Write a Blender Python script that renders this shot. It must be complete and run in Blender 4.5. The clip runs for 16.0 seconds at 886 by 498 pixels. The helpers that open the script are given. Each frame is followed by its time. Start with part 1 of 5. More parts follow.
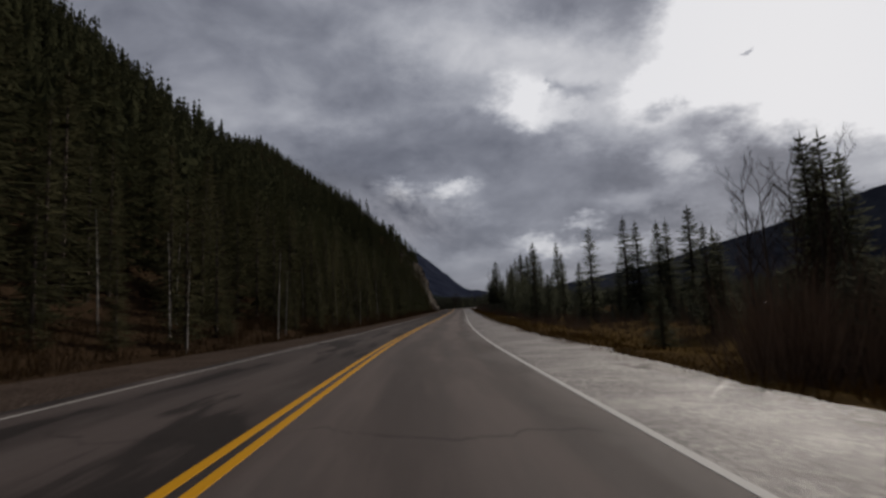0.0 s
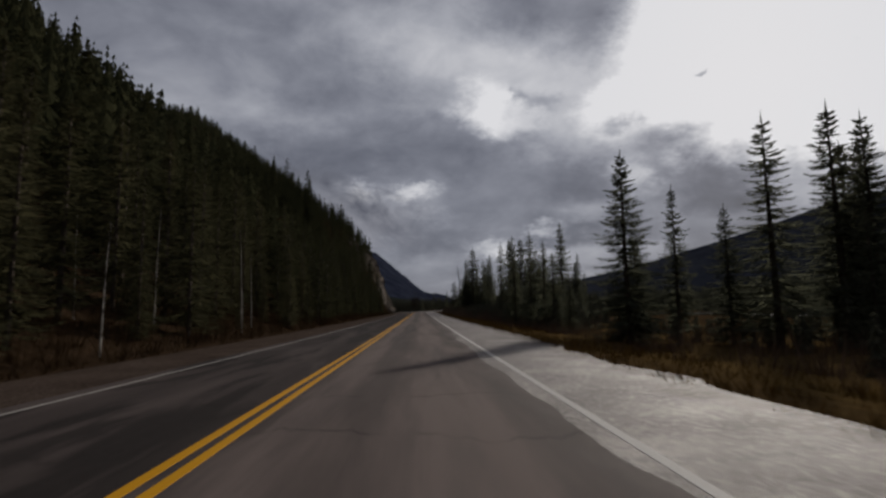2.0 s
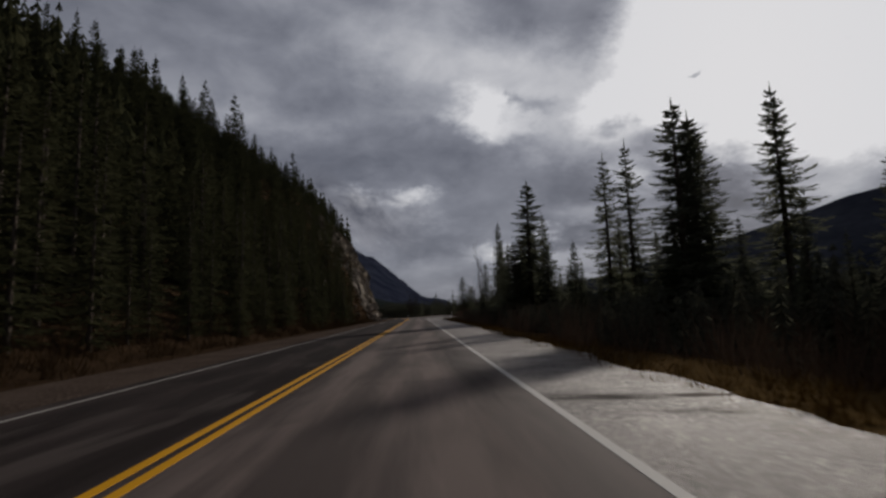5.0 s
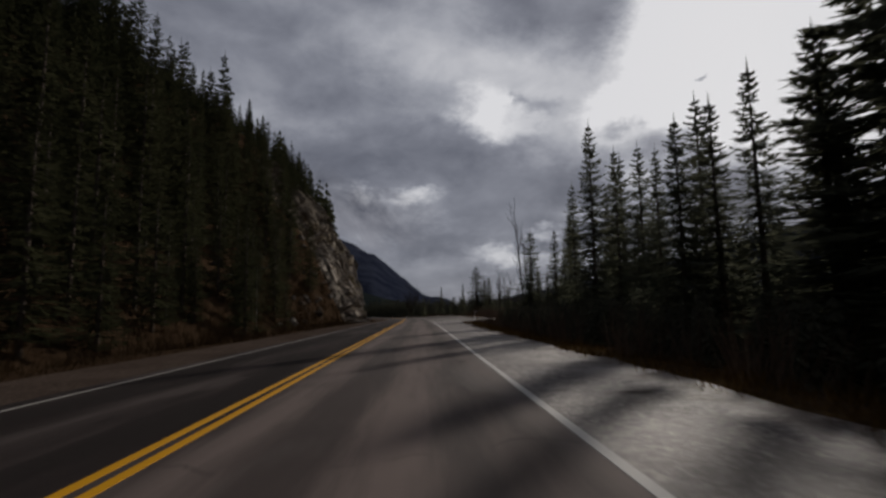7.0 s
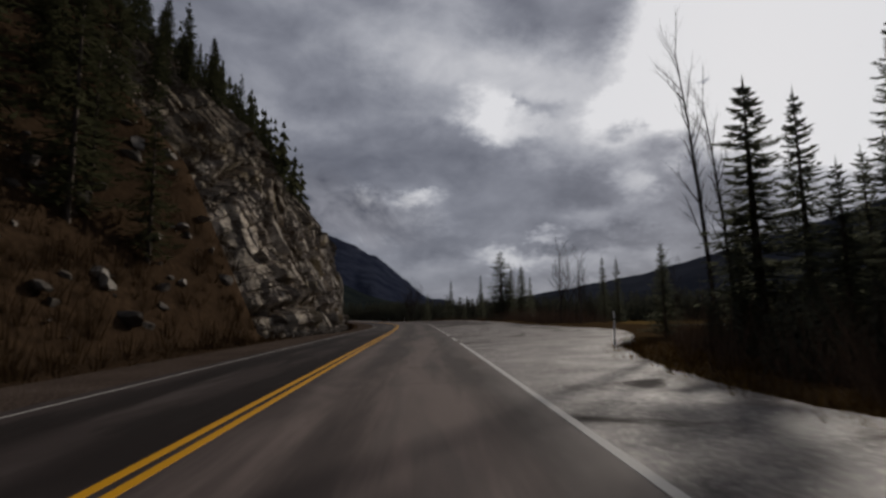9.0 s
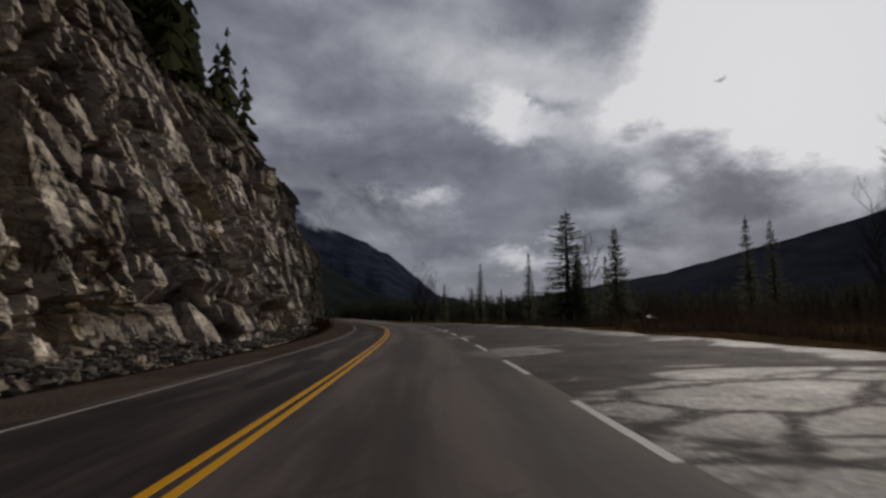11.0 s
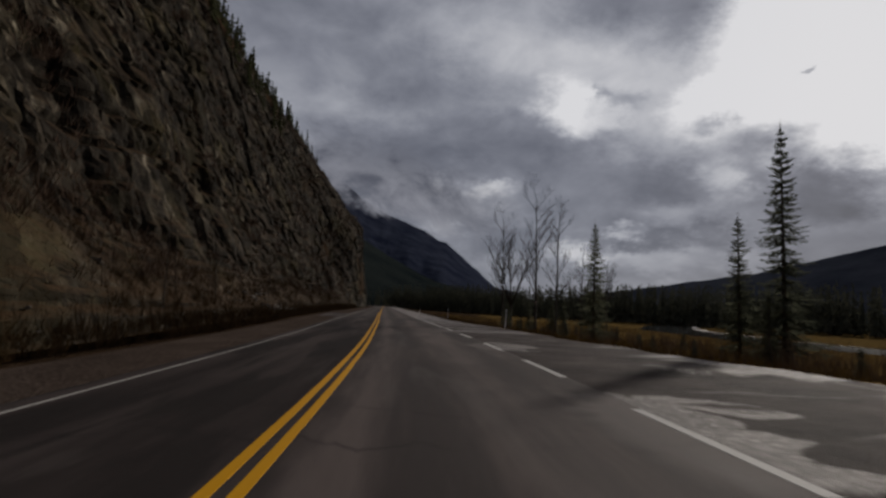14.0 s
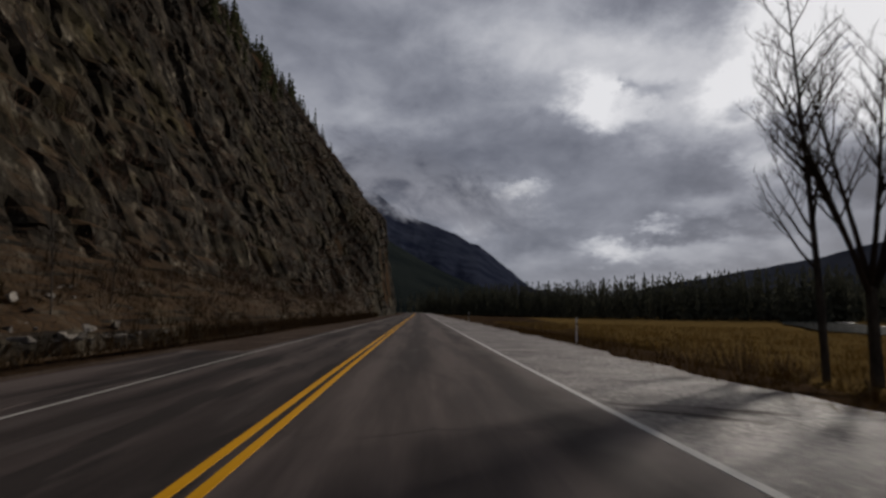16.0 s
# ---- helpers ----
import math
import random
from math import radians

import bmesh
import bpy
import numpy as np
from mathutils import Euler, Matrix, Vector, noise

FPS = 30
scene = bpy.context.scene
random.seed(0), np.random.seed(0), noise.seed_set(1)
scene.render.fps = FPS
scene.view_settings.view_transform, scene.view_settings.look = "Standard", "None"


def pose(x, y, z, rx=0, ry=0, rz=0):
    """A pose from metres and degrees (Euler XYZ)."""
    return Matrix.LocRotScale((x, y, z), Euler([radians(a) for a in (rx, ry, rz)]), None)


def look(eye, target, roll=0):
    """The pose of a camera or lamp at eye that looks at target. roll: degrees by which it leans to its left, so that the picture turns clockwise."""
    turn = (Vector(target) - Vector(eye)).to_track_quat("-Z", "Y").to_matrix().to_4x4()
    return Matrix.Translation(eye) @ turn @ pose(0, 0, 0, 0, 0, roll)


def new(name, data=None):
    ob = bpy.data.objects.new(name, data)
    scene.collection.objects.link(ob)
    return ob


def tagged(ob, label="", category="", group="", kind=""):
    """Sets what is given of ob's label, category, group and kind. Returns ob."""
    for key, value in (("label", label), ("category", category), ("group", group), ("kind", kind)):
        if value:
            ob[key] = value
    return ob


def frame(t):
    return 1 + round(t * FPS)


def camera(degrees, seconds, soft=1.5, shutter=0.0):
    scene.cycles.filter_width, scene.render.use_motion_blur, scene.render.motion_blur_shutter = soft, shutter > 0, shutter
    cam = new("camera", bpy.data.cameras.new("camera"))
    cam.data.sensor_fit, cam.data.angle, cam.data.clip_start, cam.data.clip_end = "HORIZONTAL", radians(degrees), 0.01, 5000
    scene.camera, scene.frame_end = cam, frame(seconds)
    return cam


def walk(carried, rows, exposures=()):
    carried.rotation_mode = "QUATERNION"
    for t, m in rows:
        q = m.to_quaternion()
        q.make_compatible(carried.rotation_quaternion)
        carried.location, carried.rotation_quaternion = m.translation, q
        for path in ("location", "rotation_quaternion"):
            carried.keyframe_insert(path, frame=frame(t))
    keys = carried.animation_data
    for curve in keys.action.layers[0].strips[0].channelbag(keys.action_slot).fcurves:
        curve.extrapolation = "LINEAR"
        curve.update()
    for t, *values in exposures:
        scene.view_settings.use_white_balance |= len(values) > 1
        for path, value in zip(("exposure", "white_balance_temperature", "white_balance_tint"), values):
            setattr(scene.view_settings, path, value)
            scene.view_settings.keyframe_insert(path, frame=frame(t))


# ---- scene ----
cam = camera(80.26, 16.0, soft=2.7, shutter=0.13)
# seconds, x, y, z, yaw to the left, pitch up, lean to the left
PATH = [
    (0.0, 0.00, -0.00, 1.130, 0.00, 6.53, -2.45),
    (0.5, -0.30, 10.30, 1.085, -1.56, 6.62, -1.52),
    (1.0, -0.37, 20.59, 1.050, -2.93, 6.53, -1.48),
    (1.5, -0.24, 30.89, 1.029, -3.86, 6.65, -1.35),
    (2.0, 0.03, 41.19, 1.025, -4.42, 6.76, -0.91),
    (2.5, 0.36, 51.49, 1.038, -4.52, 7.10, -0.86),
    (3.0, 0.73, 61.78, 1.068, -4.75, 6.94, -0.81),
    (3.5, 1.12, 72.07, 1.109, -4.85, 6.91, -0.97),
    (4.0, 1.52, 82.36, 1.158, -4.84, 6.99, -1.34),
    (4.5, 1.92, 92.66, 1.210, -4.77, 7.13, -1.71),
    (5.0, 2.30, 102.95, 1.265, -4.68, 7.25, -1.87),
    (5.5, 2.67, 113.24, 1.323, -4.64, 7.29, -1.62),
    (6.0, 3.03, 123.54, 1.385, -4.64, 7.24, -0.96),
    (6.5, 3.40, 133.83, 1.451, -4.61, 7.15, -1.18),
    (7.0, 3.74, 144.12, 1.520, -4.40, 7.19, -0.82),
    (7.5, 4.07, 154.42, 1.594, -4.47, 7.22, -0.74),
    (8.0, 4.38, 164.71, 1.669, -4.20, 7.16, -0.95),
    (8.5, 4.67, 175.01, 1.744, -4.21, 7.34, -0.76),
    (9.0, 4.95, 185.31, 1.814, -4.16, 7.45, -0.75),
    (9.5, 5.22, 195.60, 1.875, -4.04, 7.48, -0.92),
    (10.0, 5.45, 205.90, 1.924, -3.80, 7.46, -1.04),
    (10.5, 5.62, 216.20, 1.961, -3.40, 7.41, -0.86),
    (11.0, 5.70, 226.50, 1.988, -2.81, 7.34, -0.16),
    (11.5, 5.66, 236.80, 2.006, -2.02, 7.27, 1.08),
    (12.0, 5.47, 247.10, 2.017, -1.13, 7.04, 2.24),
    (12.5, 5.11, 257.39, 2.023, -0.11, 6.97, 3.32),
    (13.0, 4.54, 267.67, 2.024, 1.07, 6.81, 3.68),
    (13.5, 3.76, 277.94, 2.019, 2.47, 6.53, 2.96),
    (14.0, 2.75, 288.19, 2.011, 3.56, 6.31, 2.69),
    (14.5, 1.53, 298.42, 2.002, 4.77, 6.33, 1.64),
    (15.0, 0.12, 308.62, 1.996, 5.83, 6.57, 1.36),
    (15.5, -1.46, 318.80, 1.993, 6.64, 6.73, 0.78),
    (16.0, -3.13, 328.97, 1.993, 7.01, 6.69, -0.00),
]


def aim(x, y, z, yaw, pitch, lean):
    turn = Euler((0, 0, radians(yaw))).to_matrix().to_4x4() @ Euler((radians(90 + pitch), 0, 0)).to_matrix().to_4x4()
    return Matrix.Translation((x, y, z)) @ turn @ pose(0, 0, 0, 0, 0, lean)


walk(cam, [(t, aim(*row)) for t, *row in PATH],
     [(0.0, 0.18), (2.0, 0.08), (4.0, 0.02), (6.0, 0.0), (8.5, 0.10), (11.0, 0.0), (13.5, 0.0), (15.0, 0.12), (16.0, 0.18)])

# ---- world, sun ----
SUN_AZ, SUN_EL = radians(36), radians(24.5)   # to the right of +y, above the horizon
SUN_DIR = Vector((math.sin(SUN_AZ) * math.cos(SUN_EL), math.cos(SUN_AZ) * math.cos(SUN_EL), math.sin(SUN_EL)))


class Nodes:
    """A short way to write node trees."""

    def __init__(self, tree):
        self.tree = tree
        tree.nodes.clear()

    def add(self, kind, out=0, **inputs):
        n = self.tree.nodes.new(kind)
        for key, value in inputs.items():
            if key.startswith("_"):
                if key == "_operation":
                    n.operation = value
                elif key == "_use_clamp":
                    n.use_clamp = value
                elif key == "_uv_map":
                    n.uv_map = value
                elif key == "_feature":
                    n.feature = value
                elif key == "_interpolation_type":
                    n.interpolation_type = value
                continue
            sock = n.inputs[int(key[1:])] if key[0] == "i" and key[1:].isdigit() else n.inputs[key.replace("__", " ")]
            if isinstance(value, bpy.types.NodeSocket):
                self.tree.links.new(value, sock)
            else:
                sock.default_value = value
        return n.outputs[out] if len(n.outputs) else n

    def math(self, op, a, b=0.0, clamp=False):
        return self.add("ShaderNodeMath", _operation=op, _use_clamp=clamp, i0=a, i1=b)

    def vec(self, op, a, b=(0, 0, 0), out=0):
        return self.add("ShaderNodeVectorMath", out, _operation=op, i0=a, i1=b)

    def noise(self, vector, scale, detail=4.0, rough=0.55, distort=0.0):
        return self.add("ShaderNodeTexNoise", Vector=vector, Scale=scale, Detail=detail, Roughness=rough, Distortion=distort)

    def ramp(self, fac, *stops):
        n = self.tree.nodes.new("ShaderNodeValToRGB")
        while len(n.color_ramp.elements) < len(stops):
            n.color_ramp.elements.new(0.5)
        for e, (at, col) in zip(n.color_ramp.elements, stops):
            e.position = at
            e.color = (*col, 1) if isinstance(col, tuple) else (col, col, col, 1)
        self.tree.links.new(fac, n.inputs[0])
        return n.outputs[0]

    def mix(self, fac, a, b, blend="MIX"):
        n = self.tree.nodes.new("ShaderNodeMix")
        n.data_type, n.blend_type = "RGBA", blend
        for sock, value in ((n.inputs[0], fac), (n.inputs[6], a), (n.inputs[7], b)):
            if isinstance(value, bpy.types.NodeSocket):
                self.tree.links.new(value, sock)
            elif isinstance(value, tuple):
                sock.default_value = (*value, 1)
            else:
                sock.default_value = value
        return n.outputs[2]


# the cloud deck: degrees to the right of +y, height, reach across, reach upwards, how sharp its edge is, change of brightness
CLOUDS = (
    (47, 24.5, 24.5, 12.0, 0.30, 0.62), (53, 40, 26, 17, 0.30, 0.62), (24, 20, 4.5, 3.5, 0.6, 0.22),      # the bright opening
    (9.0, 21.8, 3.6, 2.2, 1.0, 0.36), (12.6, 19.6, 3.0, 1.3, 1.0, 0.18), (17, 24, 9, 6, 1.0, 0.24), (19, 17.5, 6, 2.2, 1.0, 0.12), (3.5, 28, 9, 6, 1.0, 0.19), (24, 15.0, 3.0, 2.5, 1.0, 0.14),
    (-5.6, 12.6, 2.0, 1.4, 1.1, 0.34), (0.2, 12.9, 3.0, 0.9, 1.1, 0.24), (0.5, 10.3, 5.0, 0.7, 1.0, 0.07), (-4.5, 9.3, 2.6, 1.6, 1.0, 0.09),
    (11.2, 6.6, 4.6, 1.2, 1.0, 0.22), (14.5, 8.9, 1.8, 0.8, 1.0, 0.20), (21, 10.2, 5.0, 1.6, 1.0, 0.10), (25.5, 13.2, 2.8, 2.4, 1.0, 0.16), (18, 5.6, 7, 1.6, 1.0, 0.10),
    (33, 11.4, 4.2, 2.6, 0.9, -0.12), (28.5, 13.4, 3.0, 1.4, 1.0, -0.06), (41.0, 10.8, 6.0, 2.6, 1.0, 0.16), (20, 7.7, 6.5, 0.9, 1.0, -0.07), (26.5, 8.0, 3.5, 1.0, 1.0, -0.04),
    (21.5, 28.0, 4.0, 3.0, 0.9, -0.08), (14, 29.5, 6, 3, 1.0, -0.05), (-5.5, 24.5, 7.0, 3.2, 1.0, -0.07), (2.0, 17.2, 11.0, 3.2, 1.0, -0.08), (-12, 15.5, 8, 3.6, 1.0, -0.07), (3.0, 7.6, 9.0, 1.6, 1.0, -0.07),
    (12.4, 22.2, 1.2, 0.8, 1.1, -0.22), (15.6, 21.6, 2.2, 1.2, 1.0, -0.10), (23.2, 18.7, 2.2, 0.8, 1.1, -0.20), (31.3, 22.4, 0.8, 0.45, 1.0, -0.40), (45, 22.5, 1.6, 1.4, 1.0, -0.22), (-26, 22, 14, 9, 1.0, 0.06), (-15.5, 20.5, 6.0, 2.2, 1.0, 0.06),
)


def build_sky():
    world = bpy.data.worlds.new("overcast_sky")
    scene.world = world
    world.use_nodes = True
    n = Nodes(world.node_tree)
    sky = n.add("ShaderNodeTexSky")
    sky.node.sky_type, sky.node.sun_disc, sky.node.sun_elevation, sky.node.sun_rotation = "NISHITA", False, SUN_EL, SUN_AZ
    way = n.add("ShaderNodeTexCoord")                      # the direction looked at
    xyz = n.add("ShaderNodeSeparateXYZ", 0, Vector=way).node
    # the deck seen from below: its pattern draws together towards the horizon
    up = n.math("ADD", n.math("MAXIMUM", xyz.outputs[2], 0.0), 0.42)
    deck = n.add("ShaderNodeCombineXYZ", X=n.math("DIVIDE", xyz.outputs[0], up), Y=n.math("DIVIDE", xyz.outputs[1], up), Z=0.7)
    stir = n.vec("SUBTRACT", n.add("ShaderNodeTexNoise", 1, Vector=deck, Scale=5.0, Detail=9.0, Roughness=0.68), (0.5, 0.5, 0.5))
    curl = n.add("ShaderNodeSeparateXYZ", 0, Vector=stir).node
    side = n.math("ADD", n.math("MULTIPLY", n.math("ARCTAN2", xyz.outputs[0], xyz.outputs[1]), 57.2958), n.math("MULTIPLY", curl.outputs[0], 12.0))
    high = n.math("ADD", n.math("MULTIPLY", n.math("ARCSINE", xyz.outputs[2]), 57.2958), n.math("MULTIPLY", curl.outputs[1], 8.0))
    big = n.noise(deck, 2.0, 4.0, 0.50, 0.2)
    small = n.noise(n.vec("MULTIPLY", way, (5.0, 5.0, 9.0)), 1.4, 6.0, 0.55, 0.3)
    tone = n.math("ADD", 0.465, n.math("ADD", n.math("MULTIPLY", n.math("SUBTRACT", big, 0.5), 0.34), n.math("MULTIPLY", n.math("SUBTRACT", small, 0.5), 0.36)))
    for az, el, wide, tall, edge_width, amount in CLOUDS:
        a = n.math("DIVIDE", n.math("SUBTRACT", side, az), wide)
        e = n.math("DIVIDE", n.math("SUBTRACT", high, el), tall)
        away = n.math("SQRT", n.math("ADD", n.math("MULTIPLY", a, a), n.math("MULTIPLY", e, e)))
        tone = n.math("ADD", tone, n.add("ShaderNodeMapRange", Value=away, From__Min=1.0 + edge_width * 0.5, From__Max=1.0 - edge_width * 0.9, To__Min=0.0, To__Max=amount, _interpolation_type="SMOOTHSTEP"))
    cloud = n.ramp(tone, (0.25, (0.047, 0.050, 0.064)), (0.40, (0.127, 0.134, 0.166)), (0.50, (0.204, 0.213, 0.252)), (0.62, (0.336, 0.345, 0.386)), (0.85, (0.680, 0.678, 0.700)))
    clear = n.vec("MULTIPLY", sky, (0.06, 0.06, 0.06))
    col = n.mix(0.97, clear, cloud)
    bg = n.add("ShaderNodeBackground", Color=col, Strength=1.0)
    n.add("ShaderNodeOutputWorld", Surface=bg)


build_sky()
sun = new("sun", bpy.data.lights.new("sun", "SUN"))
sun.data.energy, sun.data.angle, sun.data.color = 3.3, radians(1.4), (1.0, 0.92, 0.83)
sun.matrix_world = look((0, 0, 60), Vector((0, 0, 60)) - SUN_DIR)

# ---- the road's line, by y ----


def curve(y, ys, vs):
    """A smooth curve through knots."""
    y, ys, vs = np.asarray(y, float), np.asarray(ys, float), np.asarray(vs, float)
    m = np.gradient(vs, ys)
    i = np.clip(np.searchsorted(ys, y, side="right") - 1, 0, len(ys) - 2)
    w = ys[i + 1] - ys[i]
    a = (y - ys[i]) / w
    return (2 * a**3 - 3 * a**2 + 1) * vs[i] + (a**3 - 2 * a**2 + a) * w * m[i] + (3 * a**2 - 2 * a**3) * vs[i + 1] + (a**3 - a**2) * w * m[i + 1]


def road_x(y):
    y = np.asarray(y, float)
    inside = curve(np.clip(y, -40, 340), (-40, -20, 0, 20, 40, 60, 100, 150, 200, 220, 240, 260, 280, 300, 320, 340),
                   (0.2, -0.73, -1.67, -2.18, -1.92, -1.30, 0.02, 1.67, 3.22, 3.75, 4.03, 3.77, 2.51, 0.16, -3.0, -6.45))
    return inside - 0.169 * np.maximum(y - 340, 0) - 0.0009 * np.maximum(y - 520, 0) ** 2 * (y < 900) - 0.0009 * 380**2 * (y >= 900)


def road_z(y):
    return curve(np.clip(y, -40, 400), (-40, 0, 30, 60, 100, 150, 200, 240, 320, 400), (0.2, 0.06, -0.10, -0.08, 0.10, 0.41, 0.73, 0.80, 0.84, 0.86))


def bank(y):
    return np.tan(np.radians(curve(np.clip(y, -40, 400), (-40, 0, 30, 60, 150, 200, 225, 245, 265, 290, 310, 330, 400), (-2.2, -2.2, 0.1, 0.5, 0.62, 1.0, 1.3, 3.3, 4.1, 2.4, 1.6, 0.1, 0.0))))


def edge(y):
    """The right edge of the pale shoulder and the pull-out, from the centre line."""
    return curve(np.clip(y, -40, 400), (-40, 0, 14, 24, 40, 80, 120, 150, 186, 192, 199, 207, 215, 226, 240, 255, 264, 276, 287, 297, 308, 322, 337, 350, 400),
                 (6.6, 6.55, 6.5, 6.2, 6.0, 6.1, 6.05, 6.4, 6.35, 6.6, 7.5, 11.0, 13.7, 12.4, 10.2, 8.9, 8.0, 8.2, 8.8, 8.4, 7.3, 7.4, 6.8, 7.1, 6.6))


LY = (-100, 40, 100, 150, 195, 212, 222, 235, 270, 284, 293, 297, 320, 340, 400, 440, 465, 490, 520, 600, 750)
L_FOOT = (8, 8, 8, 8, 9, 9, 8.6, 7.6, 8.8, 9.2, 8.9, 11, 12, 12, 11.5, 11, 11, 8.5, 8, 8, 11)
L_U1 = (14, 14, 14, 14, 13.5, 13.5, 14, 14.6, 14.6, 12.2, 10.8, 16, 18, 18, 16, 15, 17, 11.5, 12.5, 15.0, 24)
L_Z1 = (1.8, 1.8, 2.0, 2.5, 4.5, 6, 12, 19, 17.5, 16, 14.5, 9.5, 5, 5, 3.6, 4.2, 10, 27, 35, 37, 8)
L_U2 = (60, 60, 58, 50, 36, 31, 30, 28, 28, 29, 30, 34, 43, 47, 48, 49, 50, 50, 50, 50, 60)
L_Z2 = (42, 41, 33, 29, 28, 30, 31, 33, 34, 36, 38, 41, 56, 66, 74, 77, 79, 81, 83, 86, 40)
L_K = (0.85, 0.9, 1.0, 0.95, 0.67, 0.58, 0.50, 0.46, 0.47, 0.5, 0.52, 0.52, 0.58, 0.60, 0.8, 0.8, 0.8, 0.8, 0.8, 0.8, 0.5)


def left_hill(d, y):
    """Height over the road of the hillside, d metres to the left of the centre line."""
    d, y = np.asarray(d, float), np.asarray(y, float)
    f, u1, z1, u2, z2, k = (np.interp(y, LY, v) for v in (L_FOOT, L_U1, L_Z1, L_U2, L_Z2, L_K))
    z = np.where(d < f, 0, np.where(d < u1, (d - f) / (u1 - f) * z1, np.where(d < u2, z1 + (d - u1) / (u2 - u1) * (z2 - z1), z2 + np.minimum(d - u2, np.interp(y, (120, 200, 300), (230, 190, 75))) * k)))
    return z


def right_land(u, y):
    e = edge(y)
    fall = np.interp(y, (212, 226, 288, 302), (7.0, 34.0, 34.0, 7.0))
    z = -0.9 * np.clip((u - e - 0.5) / fall, 0, 1) - 0.8 * np.clip((u - e - 12) / 40.0, 0, 1)
    return z


def river_x(y):
    return curve(np.clip(y, 20, 540), (20, 110, 200, 280, 345, 395, 460, 540), (150, 96, 86, 74, 50, 46, 66, 110))


def rough(x, y, scale):
    return np.array([noise.noise(Vector((a / scale, b / scale, 3.3))) for a, b in zip(np.ravel(x), np.ravel(y))]).reshape(np.shape(x))


def ground_z(x, y):
    x, y = np.asarray(x, float), np.asarray(y, float)
    u = x - road_x(y)
    e = edge(y)
    base = road_z(y) + np.clip(u, -7, e) * bank(y)
    return base + np.where(u < 0, left_hill(-u, y), right_land(u, y))


# ---- helpers for meshes ----


def mesh_of(name, verts, faces, uvs=None, smooth=False, rim=None):
    me = bpy.data.meshes.new(name)
    me.from_pydata([tuple(v) for v in verts], [], faces)
    for layer_name, values in (("UVMap", uvs), ("Rim", rim)):
        if values is not None:
            layer = me.uv_layers.new(name=layer_name)
            idx = np.empty(len(me.loops), dtype=np.int64)
            me.loops.foreach_get("vertex_index", idx)
            layer.data.foreach_set("uv", np.asarray(values, dtype=np.float32)[idx].ravel())
    if smooth:
        me.polygons.foreach_set("use_smooth", [True] * len(me.polygons))
    me.update()
    return me


def thing(name, me, mat, label="", category="", group="", kind="", at=None):
    ob = new(name, me)
    if mat and not me.materials:
        me.materials.append(mat)
    if at is not None:
        ob.matrix_world = at
    return tagged(ob, label, category, group, kind)


def part(name, me, mat, parent, label="", at=None):
    ob = new(name, me)
    if mat and not me.materials:
        me.materials.append(mat)
    ob.parent = parent
    if at is not None:
        ob.matrix_basis = at
    if label:
        ob["label"] = label
    return ob


def grid_faces(rows, cols):
    i = np.arange(rows - 1)[:, None] * cols + np.arange(cols - 1)[None, :]
    i = i.ravel()
    return np.stack([i, i + 1, i + cols + 1, i + cols], 1).tolist()


def tube(points, radii, sides):
    """A tapered tube along points."""
    verts, faces = [], []
    pts = [Vector(p) for p in points]
    for j, (p, r) in enumerate(zip(pts, radii)):
        way = (pts[min(j + 1, len(pts) - 1)] - pts[max(j - 1, 0)]).normalized()
        a = way.orthogonal().normalized()
        b = way.cross(a)
        for k in range(sides):
            w = 2 * math.pi * k / sides
            verts.append(p + r * (math.cos(w) * a + math.sin(w) * b))
    for j in range(len(pts) - 1):
        for k in range(sides):
            k2 = (k + 1) % sides
            faces.append((j * sides + k, j * sides + k2, (j + 1) * sides + k2, (j + 1) * sides + k))
    return verts, faces


def join(chunks):
    verts, faces = [], []
    for v, f in chunks:
        o = len(verts)
        verts.extend(v)
        faces.extend(tuple(i + o for i in q) for q in f)
    return verts, faces


# ---- materials ----


def material(name):
    m = bpy.data.materials.new(name)
    m.use_nodes = True
    n = Nodes(m.node_tree)
    return m, n


def finish(n, color, roughness=0.85, bump=None, dist=0.02, strength=0.5, spec=0.3):
    bs = n.tree.nodes.new("ShaderNodeBsdfPrincipled")
    for key, value in (("Base Color", color), ("Roughness", roughness), ("Specular IOR Level", spec)):
        if isinstance(value, bpy.types.NodeSocket):
            n.tree.links.new(value, bs.inputs[key])
        else:
            bs.inputs[key].default_value = (*value, 1) if isinstance(value, tuple) else value
    if bump is not None:
        b = n.add("ShaderNodeBump", Height=bump, Distance=dist, Strength=strength)
        n.tree.links.new(b, bs.inputs["Normal"])
    n.add("ShaderNodeOutputMaterial", Surface=bs.outputs[0])


def place(n):
    """World-sized coordinates of an object that stands unturned at the origin."""
    return n.add("ShaderNodeTexCoord", 3)


